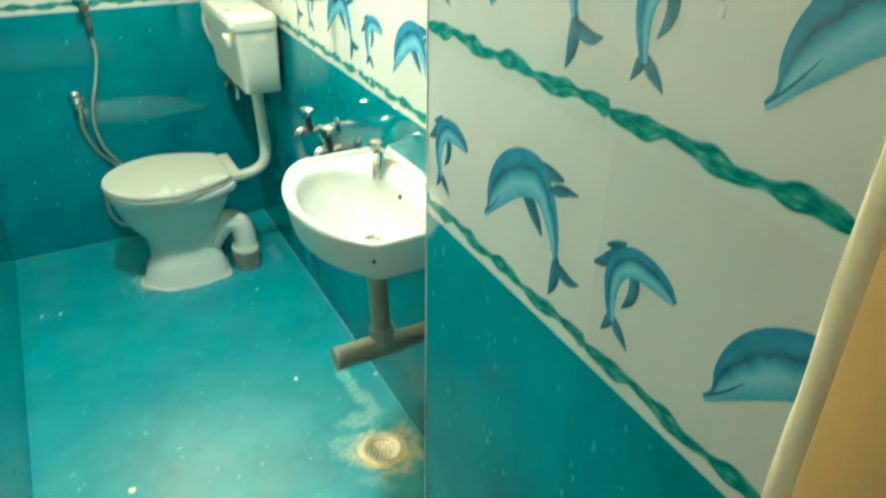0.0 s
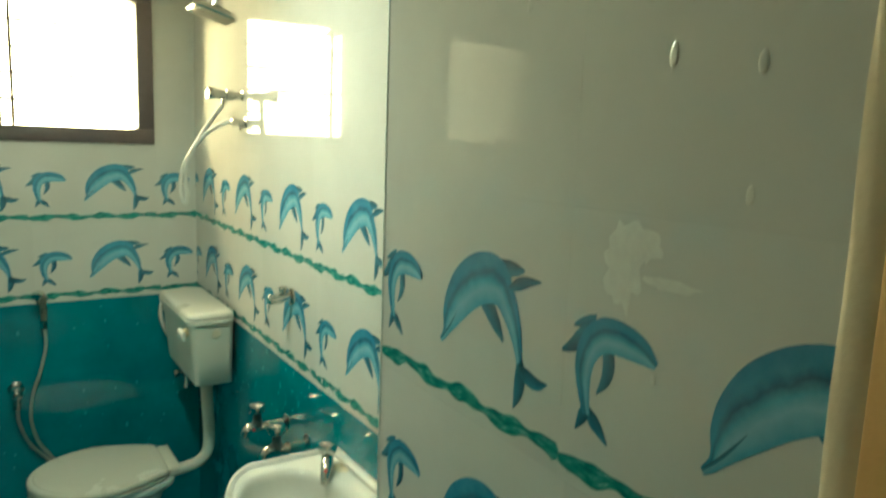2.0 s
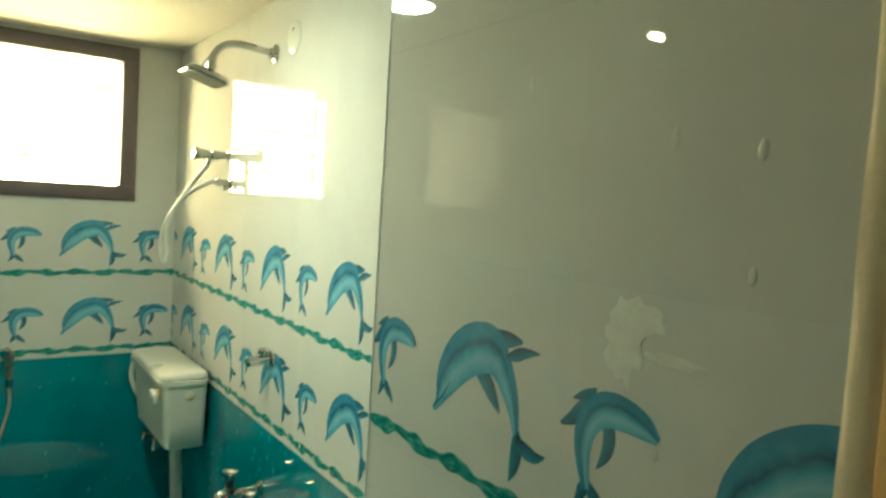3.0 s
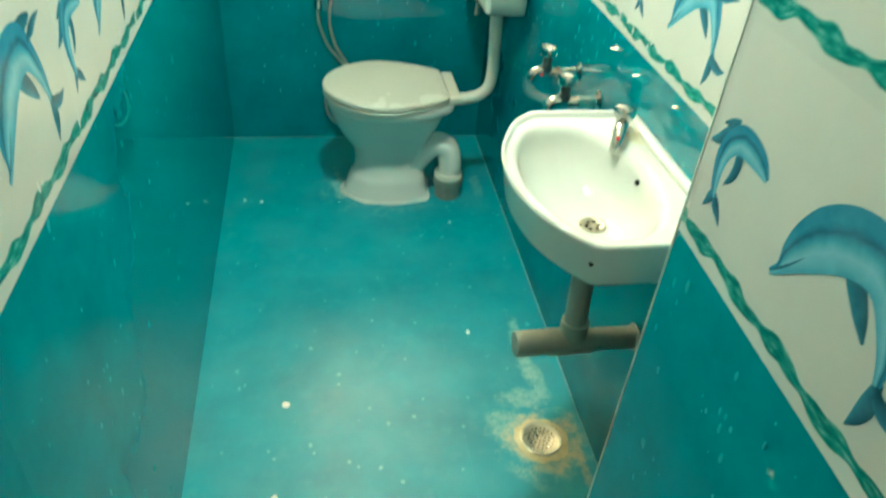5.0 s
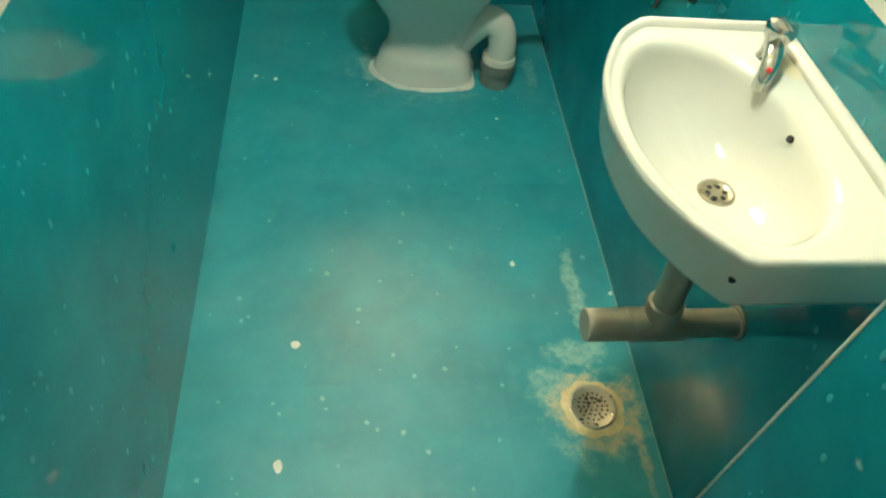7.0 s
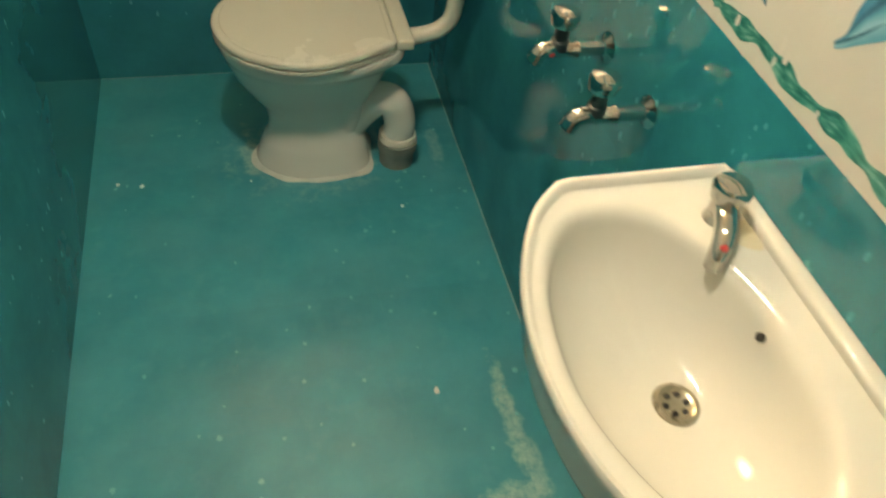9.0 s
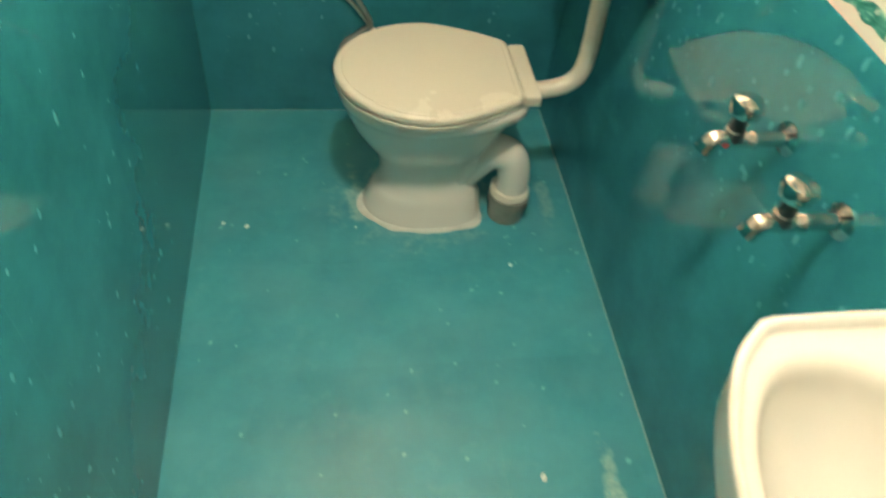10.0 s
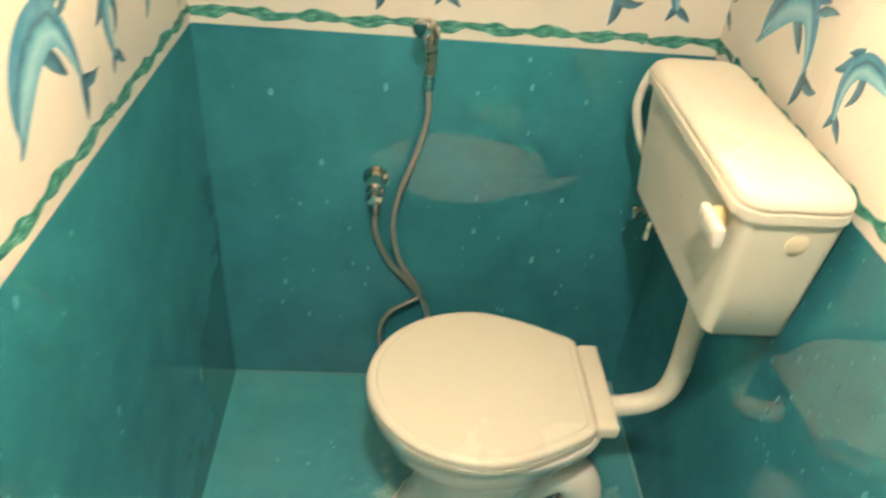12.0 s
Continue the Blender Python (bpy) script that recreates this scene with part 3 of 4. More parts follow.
def build_toilet():
    t = thing("toilet", (0.57, 2.20, 0), "white ceramic toilet with closed cream lid, beside the end wall", "toilet")
    cy = 2.208
    bm = bmesh.new()
    rings = []
    for z, cx, f, b, h, flat in ((0.0, 0.565, 0.150, 0.150, 0.112, 0.9), (0.012, 0.565, 0.150, 0.150, 0.112, 0.9), (0.020, 0.566, 0.145, 0.147, 0.107, 0.9),
                                 (0.060, 0.568, 0.137, 0.140, 0.099, 0.9), (0.082, 0.570, 0.129, 0.134, 0.091, 0.9), (0.094, 0.570, 0.118, 0.128, 0.083, 0.9), (0.14, 0.569, 0.113, 0.126, 0.079, 0.9), (0.185, 0.564, 0.118, 0.136, 0.087, 0.85),
                                 (0.23, 0.556, 0.144, 0.158, 0.110, 0.8), (0.28, 0.556, 0.172, 0.182, 0.138, 0.75), (0.325, 0.557, 0.190, 0.200, 0.157, 0.7),
                                 (0.345, 0.558, 0.197, 0.215, 0.166, 0.70), (0.350, 0.558, 0.200, 0.232, 0.170, 0.70), (0.374, 0.558, 0.200, 0.234, 0.170, 0.70), (0.378, 0.558, 0.196, 0.230, 0.166, 0.70)):
        rings.append(ring_at(egg(cx, cy, f, b, h, back_flat=flat), z))
    loft(bm, rings)
    part("bowl", bm, CERAMIC, t, angle=60)
    # cement bead round the foot
    bm = bmesh.new()
    rng = random.Random(8)
    base = egg(0.565, cy, 0.150, 0.150, 0.112, back_flat=0.9)
    wig = [1 + 0.08 + 0.09 * noise.noise(Vector((x * 14, y * 14, 3))) for x, y in base]
    outer = [(0.565 + (x - 0.565) * w, cy + (y - cy) * w, 0.0012) for (x, y), w in zip(base, wig)]
    mid = [(0.565 + (x - 0.565) * (1 + (w - 1) * 0.5), cy + (y - cy) * (1 + (w - 1) * 0.5), 0.007) for (x, y), w in zip(base, wig)]
    loft(bm, [outer, mid, ring_at(base, 0.010, (0.565, cy), 0.97)])
    part("cement_bead", bm, BEAD, t, "rough white cement bead")
    bm = bmesh.new()
    seat = lid_outline(0.562, cy + 0.003, 0.216, 0.196, 0.190, 0.60)
    loft(bm, [ring_at(seat, 0.379, (0.56, cy), 0.97), ring_at(seat, 0.382, (0.56, cy), 0.99), ring_at(seat, 0.390, (0.56, cy), 0.99), ring_at(seat, 0.393, (0.56, cy), 0.965)])
    part("seat", bm, SEAT, t)
    bm = bmesh.new()
    loft(bm, [ring_at(seat, z, (0.56, cy), s) for z, s in ((0.3945, 0.975), (0.397, 0.995), (0.403, 1.0), (0.409, 0.992), (0.4130, 0.965), (0.4135, 0.925), (0.4125, 0.917), (0.4150, 0.905), (0.4175, 0.6), (0.4185, 0.2))])
    part("lid", bm, SEAT, t)
    bm = bmesh.new()
    box(bm, 0.7590, 0.800, cy - 0.102, cy + 0.110, 0.3785, 0.407, 0.007, 3)
    part("hinge_block", bm, SEAT, t)
    bm = bmesh.new()
    tube(bm, [(0.640, 2.190, 0.075), (0.680, 2.182, 0.145), (0.728, 2.172, 0.198), (0.772, 2.163, 0.188), (0.789, 2.157, 0.135), (0.788, 2.155, 0.085)], 0.046, 18, 8, 0.041)
    part("trap", bm, CERAMIC, t, angle=60)
    bm = bmesh.new()
    tube(bm, [(0.620, 2.175, 0.330), (0.655, 2.165, 0.250), (0.660, 2.165, 0.180), (0.640, 2.175, 0.110)], 0.030, 14, 8, 0.040)
    part("trap_flank", bm, CERAMIC, t, angle=60)
    bm = bmesh.new()
    spin(bm, (0.786, 2.155, 0.078), (0, 0, 1), [(0, 0.048), (0.002, 0.050), (0.016, 0.050), (0.020, 0.047)], 24)
    part("rubber_collar", bm, PLASTIC, t)
    bm = bmesh.new()
    spin(bm, (0.787, 2.154, 0.0), (0, 0, 1), [(0, 0.046), (0.05, 0.047), (0.052, 0.053), (0.078, 0.053), (0.079, 0.047)], 24)
    part("soil_pipe", bm, PVC_DARK, t, "grey plastic soil pipe")


def rounded_rect(x0, x1, y0, y1, r, z, n=6):
    out = []
    for cx, cy, a0 in ((x1 - r, y1 - r, 0), (x0 + r, y1 - r, 90), (x0 + r, y0 + r, 180), (x1 - r, y0 + r, 270)):
        for k in range(n):
            a = radians(a0 + 90 * k / (n - 1))
            out.append((cx + r * math.cos(a), cy + r * math.sin(a), z))
    return out


def build_cistern():
    c = thing("cistern", (0.89, 2.23, 0.735), "ivory plastic flush tank fixed on the tiled wall", "flush tank")
    bm = bmesh.new()
    rings = []
    for z, x0, y0, y1, r in ((0.702, 0.844, 2.036, 2.430, 0.012), (0.708, 0.834, 2.028, 2.438, 0.018), (0.79, 0.826, 2.020, 2.444, 0.02), (0.90, 0.817, 2.010, 2.452, 0.02), (0.925, 0.816, 2.009, 2.453, 0.02)):
        rings.append(rounded_rect(x0, 0.956, y0 + 0.008, y1, r, z))
    loft(bm, rings)
    part("tank", bm, PLASTIC, c, angle=50)
    bm = bmesh.new()
    rings = [rounded_rect(0.804 + i, 0.960 - i * 0.5, 2.008 + i, 2.464 - i, 0.034, z) for z, i in ((0.917, 0.004), (0.919, 0.0), (0.932, 0.0), (0.9335, 0.004), (0.937, 0.004), (0.939, 0.001), (0.947, 0.003), (0.953, 0.010), (0.956, 0.022), (0.9575, 0.040))]
    loft(bm, rings)
    part("lid", bm, PLASTIC, c, angle=50)
    for y in (2.12, 2.36):
        bm = bmesh.new()
        box(bm, 0.950, 0.976, y - 0.02, y + 0.02, 0.80, 0.86, 0.002)
        part("wall_bracket", bm, PLASTIC, c)
    lever = bmesh.new()
    spin(lever, (0.820, 2.075, 0.884), (-1, 0, 0), [(0, 0.015), (0.012, 0.014), (0.018, 0.010)], 18)
    boss = part("lever_boss", lever, RUST, c, "rusty lever boss")
    bm = bmesh.new()
    box(bm, 0.788, 0.802, 2.020, 2.088, 0.868, 0.899, 0.005)
    part("flush_lever", bm, HOSE_WHITE, boss, "white plastic flush lever")
    bm = bmesh.new()
    spin(bm, (0.897, 2.021, 0.882), (0, -1, 0), [(0, 0.015), (0.003, 0.015), (0.005, 0.012), (0.0052, 0.004)], 20)
    part("plug", bm, STAIN, c, "round tan inlet plug")
    bm = bmesh.new()
    tube(bm, [(0.910, 2.212, 0.715), (0.912, 2.210, 0.64), (0.916, 2.206, 0.54), (0.918, 2.205, 0.45), (0.909, 2.205, 0.398), (0.880, 2.205, 0.370), (0.840, 2.205, 0.358), (0.795, 2.205, 0.354)], 0.0205, 18, 8)
    part("flush_pipe", bm, PLASTIC, c, angle=60)
    bm = bmesh.new()
    spin(bm, (0.910, 2.212, 0.715), (0, 0, -1), [(-0.003, 0.028), (0.016, 0.028), (0.020, 0.024)], 20)
    part("pipe_nut", bm, PLASTIC, c)
    bm = bmesh.new()
    tube(bm, [(0.890, 2.445, 0.890), (0.864, 2.478, 0.928), (0.838, 2.500, 0.915), (0.823, 2.503, 0.868), (0.826, 2.503, 0.822), (0.856, 2.500, 0.752), (0.905, 2.496, 0.690), (0.912, 2.492, 0.640), (0.911, 2.492, 0.575)], 0.0082, 12, 8)
    part("inlet_hose", bm, HOSE_WHITE, c)


def chrome_valve(base, way, label, reach=0.0):
    """An angle valve standing out of a wall at base, along way, its outlet turned down."""
    base, way = Vector(base), Vector(way)
    v = thing("angle_valve", base, label, "valve")
    bm = bmesh.new()
    spin(bm, base - way * (reach + 0.001), way, [(0, 0.027), (0.004, 0.026), (0.007, 0.016), (0.027 + reach, 0.015), (0.029 + reach, 0.018), (0.059 + reach, 0.018), (0.062 + reach, 0.014)], 20)
    part("body", bm, CHROME, v)
    bm = bmesh.new()
    spin(bm, base + way * 0.058, way, [(0, 0.008), (0.008, 0.008), (0.010, 0.013), (0.026, 0.0175), (0.031, 0.016), (0.033, 0.010)], 16)
    part("knob", bm, CHROME, v)
    bm = bmesh.new()
    spin(bm, base + way * 0.042, (0, 0, -1), [(0.010, 0.012), (0.036, 0.012), (0.037, 0.0145), (0.060, 0.0145), (0.062, 0.008)], 14)
    part("outlet", bm, CHROME, v)
    return v


def build_health_faucet():
    chrome_valve((0.343, FAR, 0.600), (0, -1, 0), "small chrome angle valve on the teal end wall")
    chrome_valve((0.952, 2.492, 0.612), (-1, 0, 0), "chrome angle valve on the tiled wall behind the flush tank", 0.028)
    h = thing("health_faucet", (0.436, FAR, 0.93), "chrome hand spray on a wall hook with a long hose", "hand spray")
    bm = bmesh.new()
    spin(bm, (0.436, FAR - 0.0003, 0.922), (0, -1, 0), [(0, 0.020), (0.004, 0.020), (0.006, 0.010), (0.026, 0.010), (0.027, 0.015), (0.048, 0.015)], 16)
    part("hook", bm, CHROME, h)
    bm = bmesh.new()
    tube(bm, [(0.438, FAR - 0.040, 0.850), (0.438, FAR - 0.038, 0.885), (0.437, FAR - 0.040, 0.920), (0.432, FAR - 0.052, 0.946), (0.424, FAR - 0.075, 0.955)], 0.0105, 14, 6, 0.013)
    part("spray_handle", bm, STEEL, h, "dull steel spray handle")
    bm = bmesh.new()
    spin(bm, (0.424, FAR - 0.070, 0.954), (-0.35, -0.9, -0.1), [(0, 0.011), (0.008, 0.016), (0.020, 0.017), (0.022, 0.014)], 18)
    part("spray_head", bm, CHROME, h)
    bm = bmesh.new()
    box(bm, 0.444, 0.452, FAR - 0.075, FAR - 0.03, 0.934, 0.940, 0.002)
    part("trigger", bm, CHROME, h)
    bm = bmesh.new()
    spin(bm, (0.438, FAR - 0.040, 0.852), (0, 0, -1), [(0, 0.0115), (0.030, 0.0105), (0.032, 0.007)], 14)
    part("hose_nut", bm, CHROME, h)
    y = FAR - 0.034
    bm = bmesh.new()
    tube(bm, [(0.438, y - 0.004, 0.83), (0.441, y, 0.760), (0.420, y, 0.665), (0.392, y, 0.575), (0.384, y, 0.490), (0.402, y, 0.405), (0.440, y, 0.338), (0.452, y, 0.305), (0.425, y, 0.282), (0.385, y, 0.250), (0.364, y, 0.195), (0.372, y, 0.120),
              (0.415, y, 0.075), (0.462, y + 0.004, 0.110), (0.478, y + 0.012, 0.190), (0.468, y + 0.014, 0.262), (0.425, y + 0.016, 0.330), (0.378, y + 0.012, 0.392), (0.348, y - 0.004, 0.480), (0.343, y - 0.008, 0.535)], 0.0060, 10, 8)
    part("hose", bm, HOSE, h, "thin braided steel hose")


def bib_tap(y, z, label, mark):
    """A short wall tap: flange, arm, spout bent down, knob on a dark stem."""
    x = 0.969 if y > 1.5 else 0.967
    t = thing("wall_tap", (x, y, z), label, "tap", "wall taps")
    bm = bmesh.new()
    spin(bm, (x, y, z), (-1, 0, 0), [(-0.002, 0.025), (0.002, 0.025), (0.007, 0.015), (0.010, 0.0115), (0.050, 0.0105), (0.052, 0.0135), (0.056, 0.0135), (0.060, 0.0115), (0.088, 0.0115)], 20)
    part("arm", bm, CHROME, t)
    bm = bmesh.new()
    tube(bm, [(x - 0.080, y, z), (x - 0.100, y, z + 0.003), (x - 0.115, y, z - 0.003), (x - 0.121, y, z - 0.018)], 0.0125, 16, 6, 0.0135)
    spout = part("spout", bm, CHROME, t)
    bm = bmesh.new()
    spin(bm, (x - 0.086, y, z + 0.004), (0, 0, 1), [(0, 0.014), (0.014, 0.014), (0.016, 0.011), (0.042, 0.011)], 16)
    part("stem", bm, DARK, t, "dark stem")
    bm = bmesh.new()
    spin(bm, (x - 0.086, y, z + 0.042), (0, 0, 1), [(0, 0.012), (0.003, 0.020), (0.018, 0.023), (0.025, 0.020), (0.028, 0.008)], 20)
    part("knob", bm, CHROME, t)
    if mark:
        bm = bmesh.new()
        spin(bm, (x - 0.099, y - 0.0118, z), (0, -1, 0), [(0, 0.005), (0.001, 0.004)], 10)
        part("hot_mark", bm, RED, spout, "small red mark")


def polygon_radius(poly, c, a):
    """Distance from c to a closed outline in the direction a."""
    d = Vector((math.cos(a), math.sin(a)))
    best = 0.0
    for p, q in zip(poly, poly[1:] + poly[:1]):
        e = Vector((q[0] - p[0], q[1] - p[1]))
        det = d.x * -e.y + d.y * e.x
        if abs(det) < 1e-9:
            continue
        w = Vector((p[0] - c[0], p[1] - c[1]))
        s = (w.x * -e.y + w.y * e.x) / det
        t = (d.x * w.y - d.y * w.x) / det
        if s > 0 and -1e-6 <= t <= 1 + 1e-6:
            best = max(best, s)
    return best


def build_basin():
    b = thing("wash_basin", (0.965, 0.995, 0.70), "white ceramic wash basin hung on the teal tiled wall", "basin")
    c = (0.800, 0.990)
    y0, y1 = 0.767, 1.225
    front = smooth_path([(0.742, y1, 0), (0.694, 1.178, 0), (0.653, 1.088, 0), (0.639, 0.995, 0), (0.650, 0.900, 0), (0.684, 0.825, 0), (0.730, y0, 0)], 8)
    outer = [(0.962, y1)] + [(p.x, p.y) for p in front] + [(0.959, y0)]
    bowl = [(p.x, p.y) for p in smooth_path([(0.800, 1.168, 0), (0.735, 1.158, 0), (0.690, 1.090, 0), (0.676, 0.995, 0), (0.690, 0.915, 0), (0.728, 0.842, 0), (0.785, 0.812, 0), (0.850, 0.838, 0), (0.888, 0.905, 0), (0.896, 1.000, 0), (0.876, 1.090, 0), (0.840, 1.145, 0), (0.800, 1.168, 0)], 6)][:-1]
    n = 96

    def ring(poly, scale, z, to=None, grow=0.0, deep=None):
        to = to or c
        out = []
        for k in range(n):
            a = math.tau * k / n
            r = polygon_radius(poly, c, a) + grow
            x, y = c[0] + math.cos(a) * r, c[1] + math.sin(a) * r
            out.append((min(to[0] + (x - to[0]) * scale, 0.964), to[1] + (y - to[1]) * (deep or scale), z))
        return out

    d = (0.817, 0.985)
    bm = bmesh.new()
    rings = [ring(bowl, 0.16, 0.660, d), ring(bowl, 0.50, 0.664, d), ring(bowl, 0.86, 0.690, d), ring(outer, 0.86, 0.716, None, 0.0, 0.94), ring(outer, 0.90, 0.720, None, 0.0, 0.970), ring(outer, 0.915, 0.728, None, 0.0, 0.980), ring(outer, 0.975, 0.780, None, 0.0, 0.993),
             ring(outer, 0.998, 0.792), ring(outer, 0.994, 0.797), ring(outer, 0.980, 0.8000), ring(outer, 0.952, 0.7990), ring(outer, 0.932, 0.7900), ring(bowl, 1.0, 0.7893, None, 0.022), ring(bowl, 1.0, 0.7878, None, 0.015), ring(bowl, 1.0, 0.7845, None, 0.009), ring(bowl, 1.0, 0.779, None, 0.004), ring(bowl, 1.0, 0.771), ring(bowl, 0.975, 0.757),
             ring(bowl, 0.90, 0.740, d), ring(bowl, 0.80, 0.719, d), ring(bowl, 0.62, 0.701, d), ring(bowl, 0.42, 0.689, d), ring(bowl, 0.27, 0.6845, d), ring(bowl, 0.12, 0.6835, d)]
    loft(bm, rings)
    part("bowl", bm, CERAMIC, b, angle=60)
    # raised lip along the wall
    bm = bmesh.new()
    box(bm, 0.939, 0.9635, y0 + 0.012, y1 - 0.014, 0.782, 0.8015, 0.008, 4)
    part("back_lip", bm, CERAMIC, b)
    bm = bmesh.new()
    spin(bm, (0.817, 0.985, 0.6838), (0, 0, 1), [(0, 0.026), (0.0022, 0.025), (0.0028, 0.021), (0.0004, 0.018), (0.0002, 0.002)], 24)
    waste = part("waste", bm, STEEL, b, "steel waste ring")
    for k in range(6):
        a = k * math.tau / 6
        bm = bmesh.new()
        spin(bm, (0.817 + 0.012 * math.cos(a), 0.985 + 0.012 * math.sin(a), 0.6841), (0, 0, 1), [(0, 0.0038), (0.0006, 0.0038)], 10)
        part("waste_slot", bm, HOLE, waste)
    bm = bmesh.new()
    spin(bm, (0.8925, 1.004, 0.763), (-0.9, 0.0, 0.45), [(-0.004, 0.005), (0.0022, 0.005), (0.0026, 0.0035)], 14)
    part("overflow", bm, HOLE, b, "small dark overflow hole")
    bm = bmesh.new()
    spin(bm, (0.935, 0.838, 0.7893), (0, 0, 1), [(0, 0.006), (0.0012, 0.006)], 12)
    part("screw_hole", bm, STAIN, b)
    bm = bmesh.new()
    spin(bm, (0.728, 0.776, 0.762), (-0.3, -1, -0.1), [(-0.004, 0.004), (0.0012, 0.004)], 10)
    part("bolt_hole", bm, HOLE, b)
    # soap stain beside the tap
    bm = bmesh.new()
    rng = random.Random(2)
    vs = [bm.verts.new((0.927 + (0.015 + rng.uniform(-.003, .003)) * math.cos(k * math.tau / 14), 1.116 + (0.026 + rng.uniform(-.004, .004)) * math.sin(k * math.tau / 14), 0.7908)) for k in range(14)]
    bm.faces.new(vs)
    part("soap_stain", bm, STAIN, b, "yellowish soap stain")

    t = thing("pillar_tap", (0.906, 1.146, 0.789), "chrome pillar tap with a round knob on the basin", "tap")
    bm = bmesh.new()
    spin(bm, (0.906, 1.146, 0.785), (0, 0, 1), [(0, 0.0175), (0.004, 0.017), (0.008, 0.0145), (0.024, 0.014), (0.034, 0.015)], 20)
    part("body", bm, CHROME, t)
    bm = bmesh.new()
    tube(bm, [(0.906, 1.146, 0.806), (0.897, 1.127, 0.813), (0.885, 1.104, 0.808), (0.877, 1.091, 0.794), (0.875, 1.087, 0.779)], 0.0135, 16, 6, 0.0112)
    spout = part("spout", bm, CHROME, t)
    bm = bmesh.new()
    spin(bm, (0.906, 1.146, 0.818), (0, 0, 1), [(0, 0.013), (0.003, 0.019), (0.018, 0.0225), (0.025, 0.019), (0.028, 0.008)], 20)
    part("knob", bm, CHROME, t)
    bm = bmesh.new()
    spin(bm, (0.881, 1.096, 0.803), (-0.45, -0.75, 0.45), [(0.011, 0.0045), (0.0135, 0.0032)], 10)
    part("hot_mark", bm, RED, spout, "small red mark")

    w = thing("waste_pipe", (0.83, 0.97, 0.41), "grey plastic waste pipe under the basin", "pipe")
    bm = bmesh.new()
    spin(bm, (0.700, 0.962, 0.410), (1, 0, 0), [(0, 0.018), (0.001, 0.0255), (0.004, 0.0270), (0.075, 0.0270), (0.076, 0.0240), (0.260, 0.0240)], 24)
    part("cross_pipe", bm, PVC, w)
    bm = bmesh.new()
    spin(bm, (0.815, 0.962, 0.410), (1, 0, 0), [(-0.045, 0.0285), (0.045, 0.0285)], 24)
    spin(bm, (0.822, 0.963, 0.410), (-0.02, 0.05, 1), [(0.0, 0.0285), (0.052, 0.0285), (0.053, 0.0265)], 24)
    part("tee", bm, PVC, w)
    bm = bmesh.new()
    spin(bm, (0.821, 0.965, 0.455), (-0.02, 0.09, 1), [(0, 0.0225), (0.19, 0.0225), (0.191, 0.028), (0.212, 0.028)], 24)
    part("down_pipe", bm, PVC, w)
    bm = bmesh.new()
    spin(bm, (0.818, 0.984, 0.664), (0, 0, -1), [(0, 0.026), (0.025, 0.022), (0.045, 0.022)], 20)
    part("tail_piece", bm, PVC, w)
    bm = bmesh.new()
    spin(bm, (0.9585, 0.962, 0.410), (-1, 0, 0), [(0, 0.029), (0.004, 0.028), (0.006, 0.025)], 20)
    part("wall_collar", bm, PVC, w)


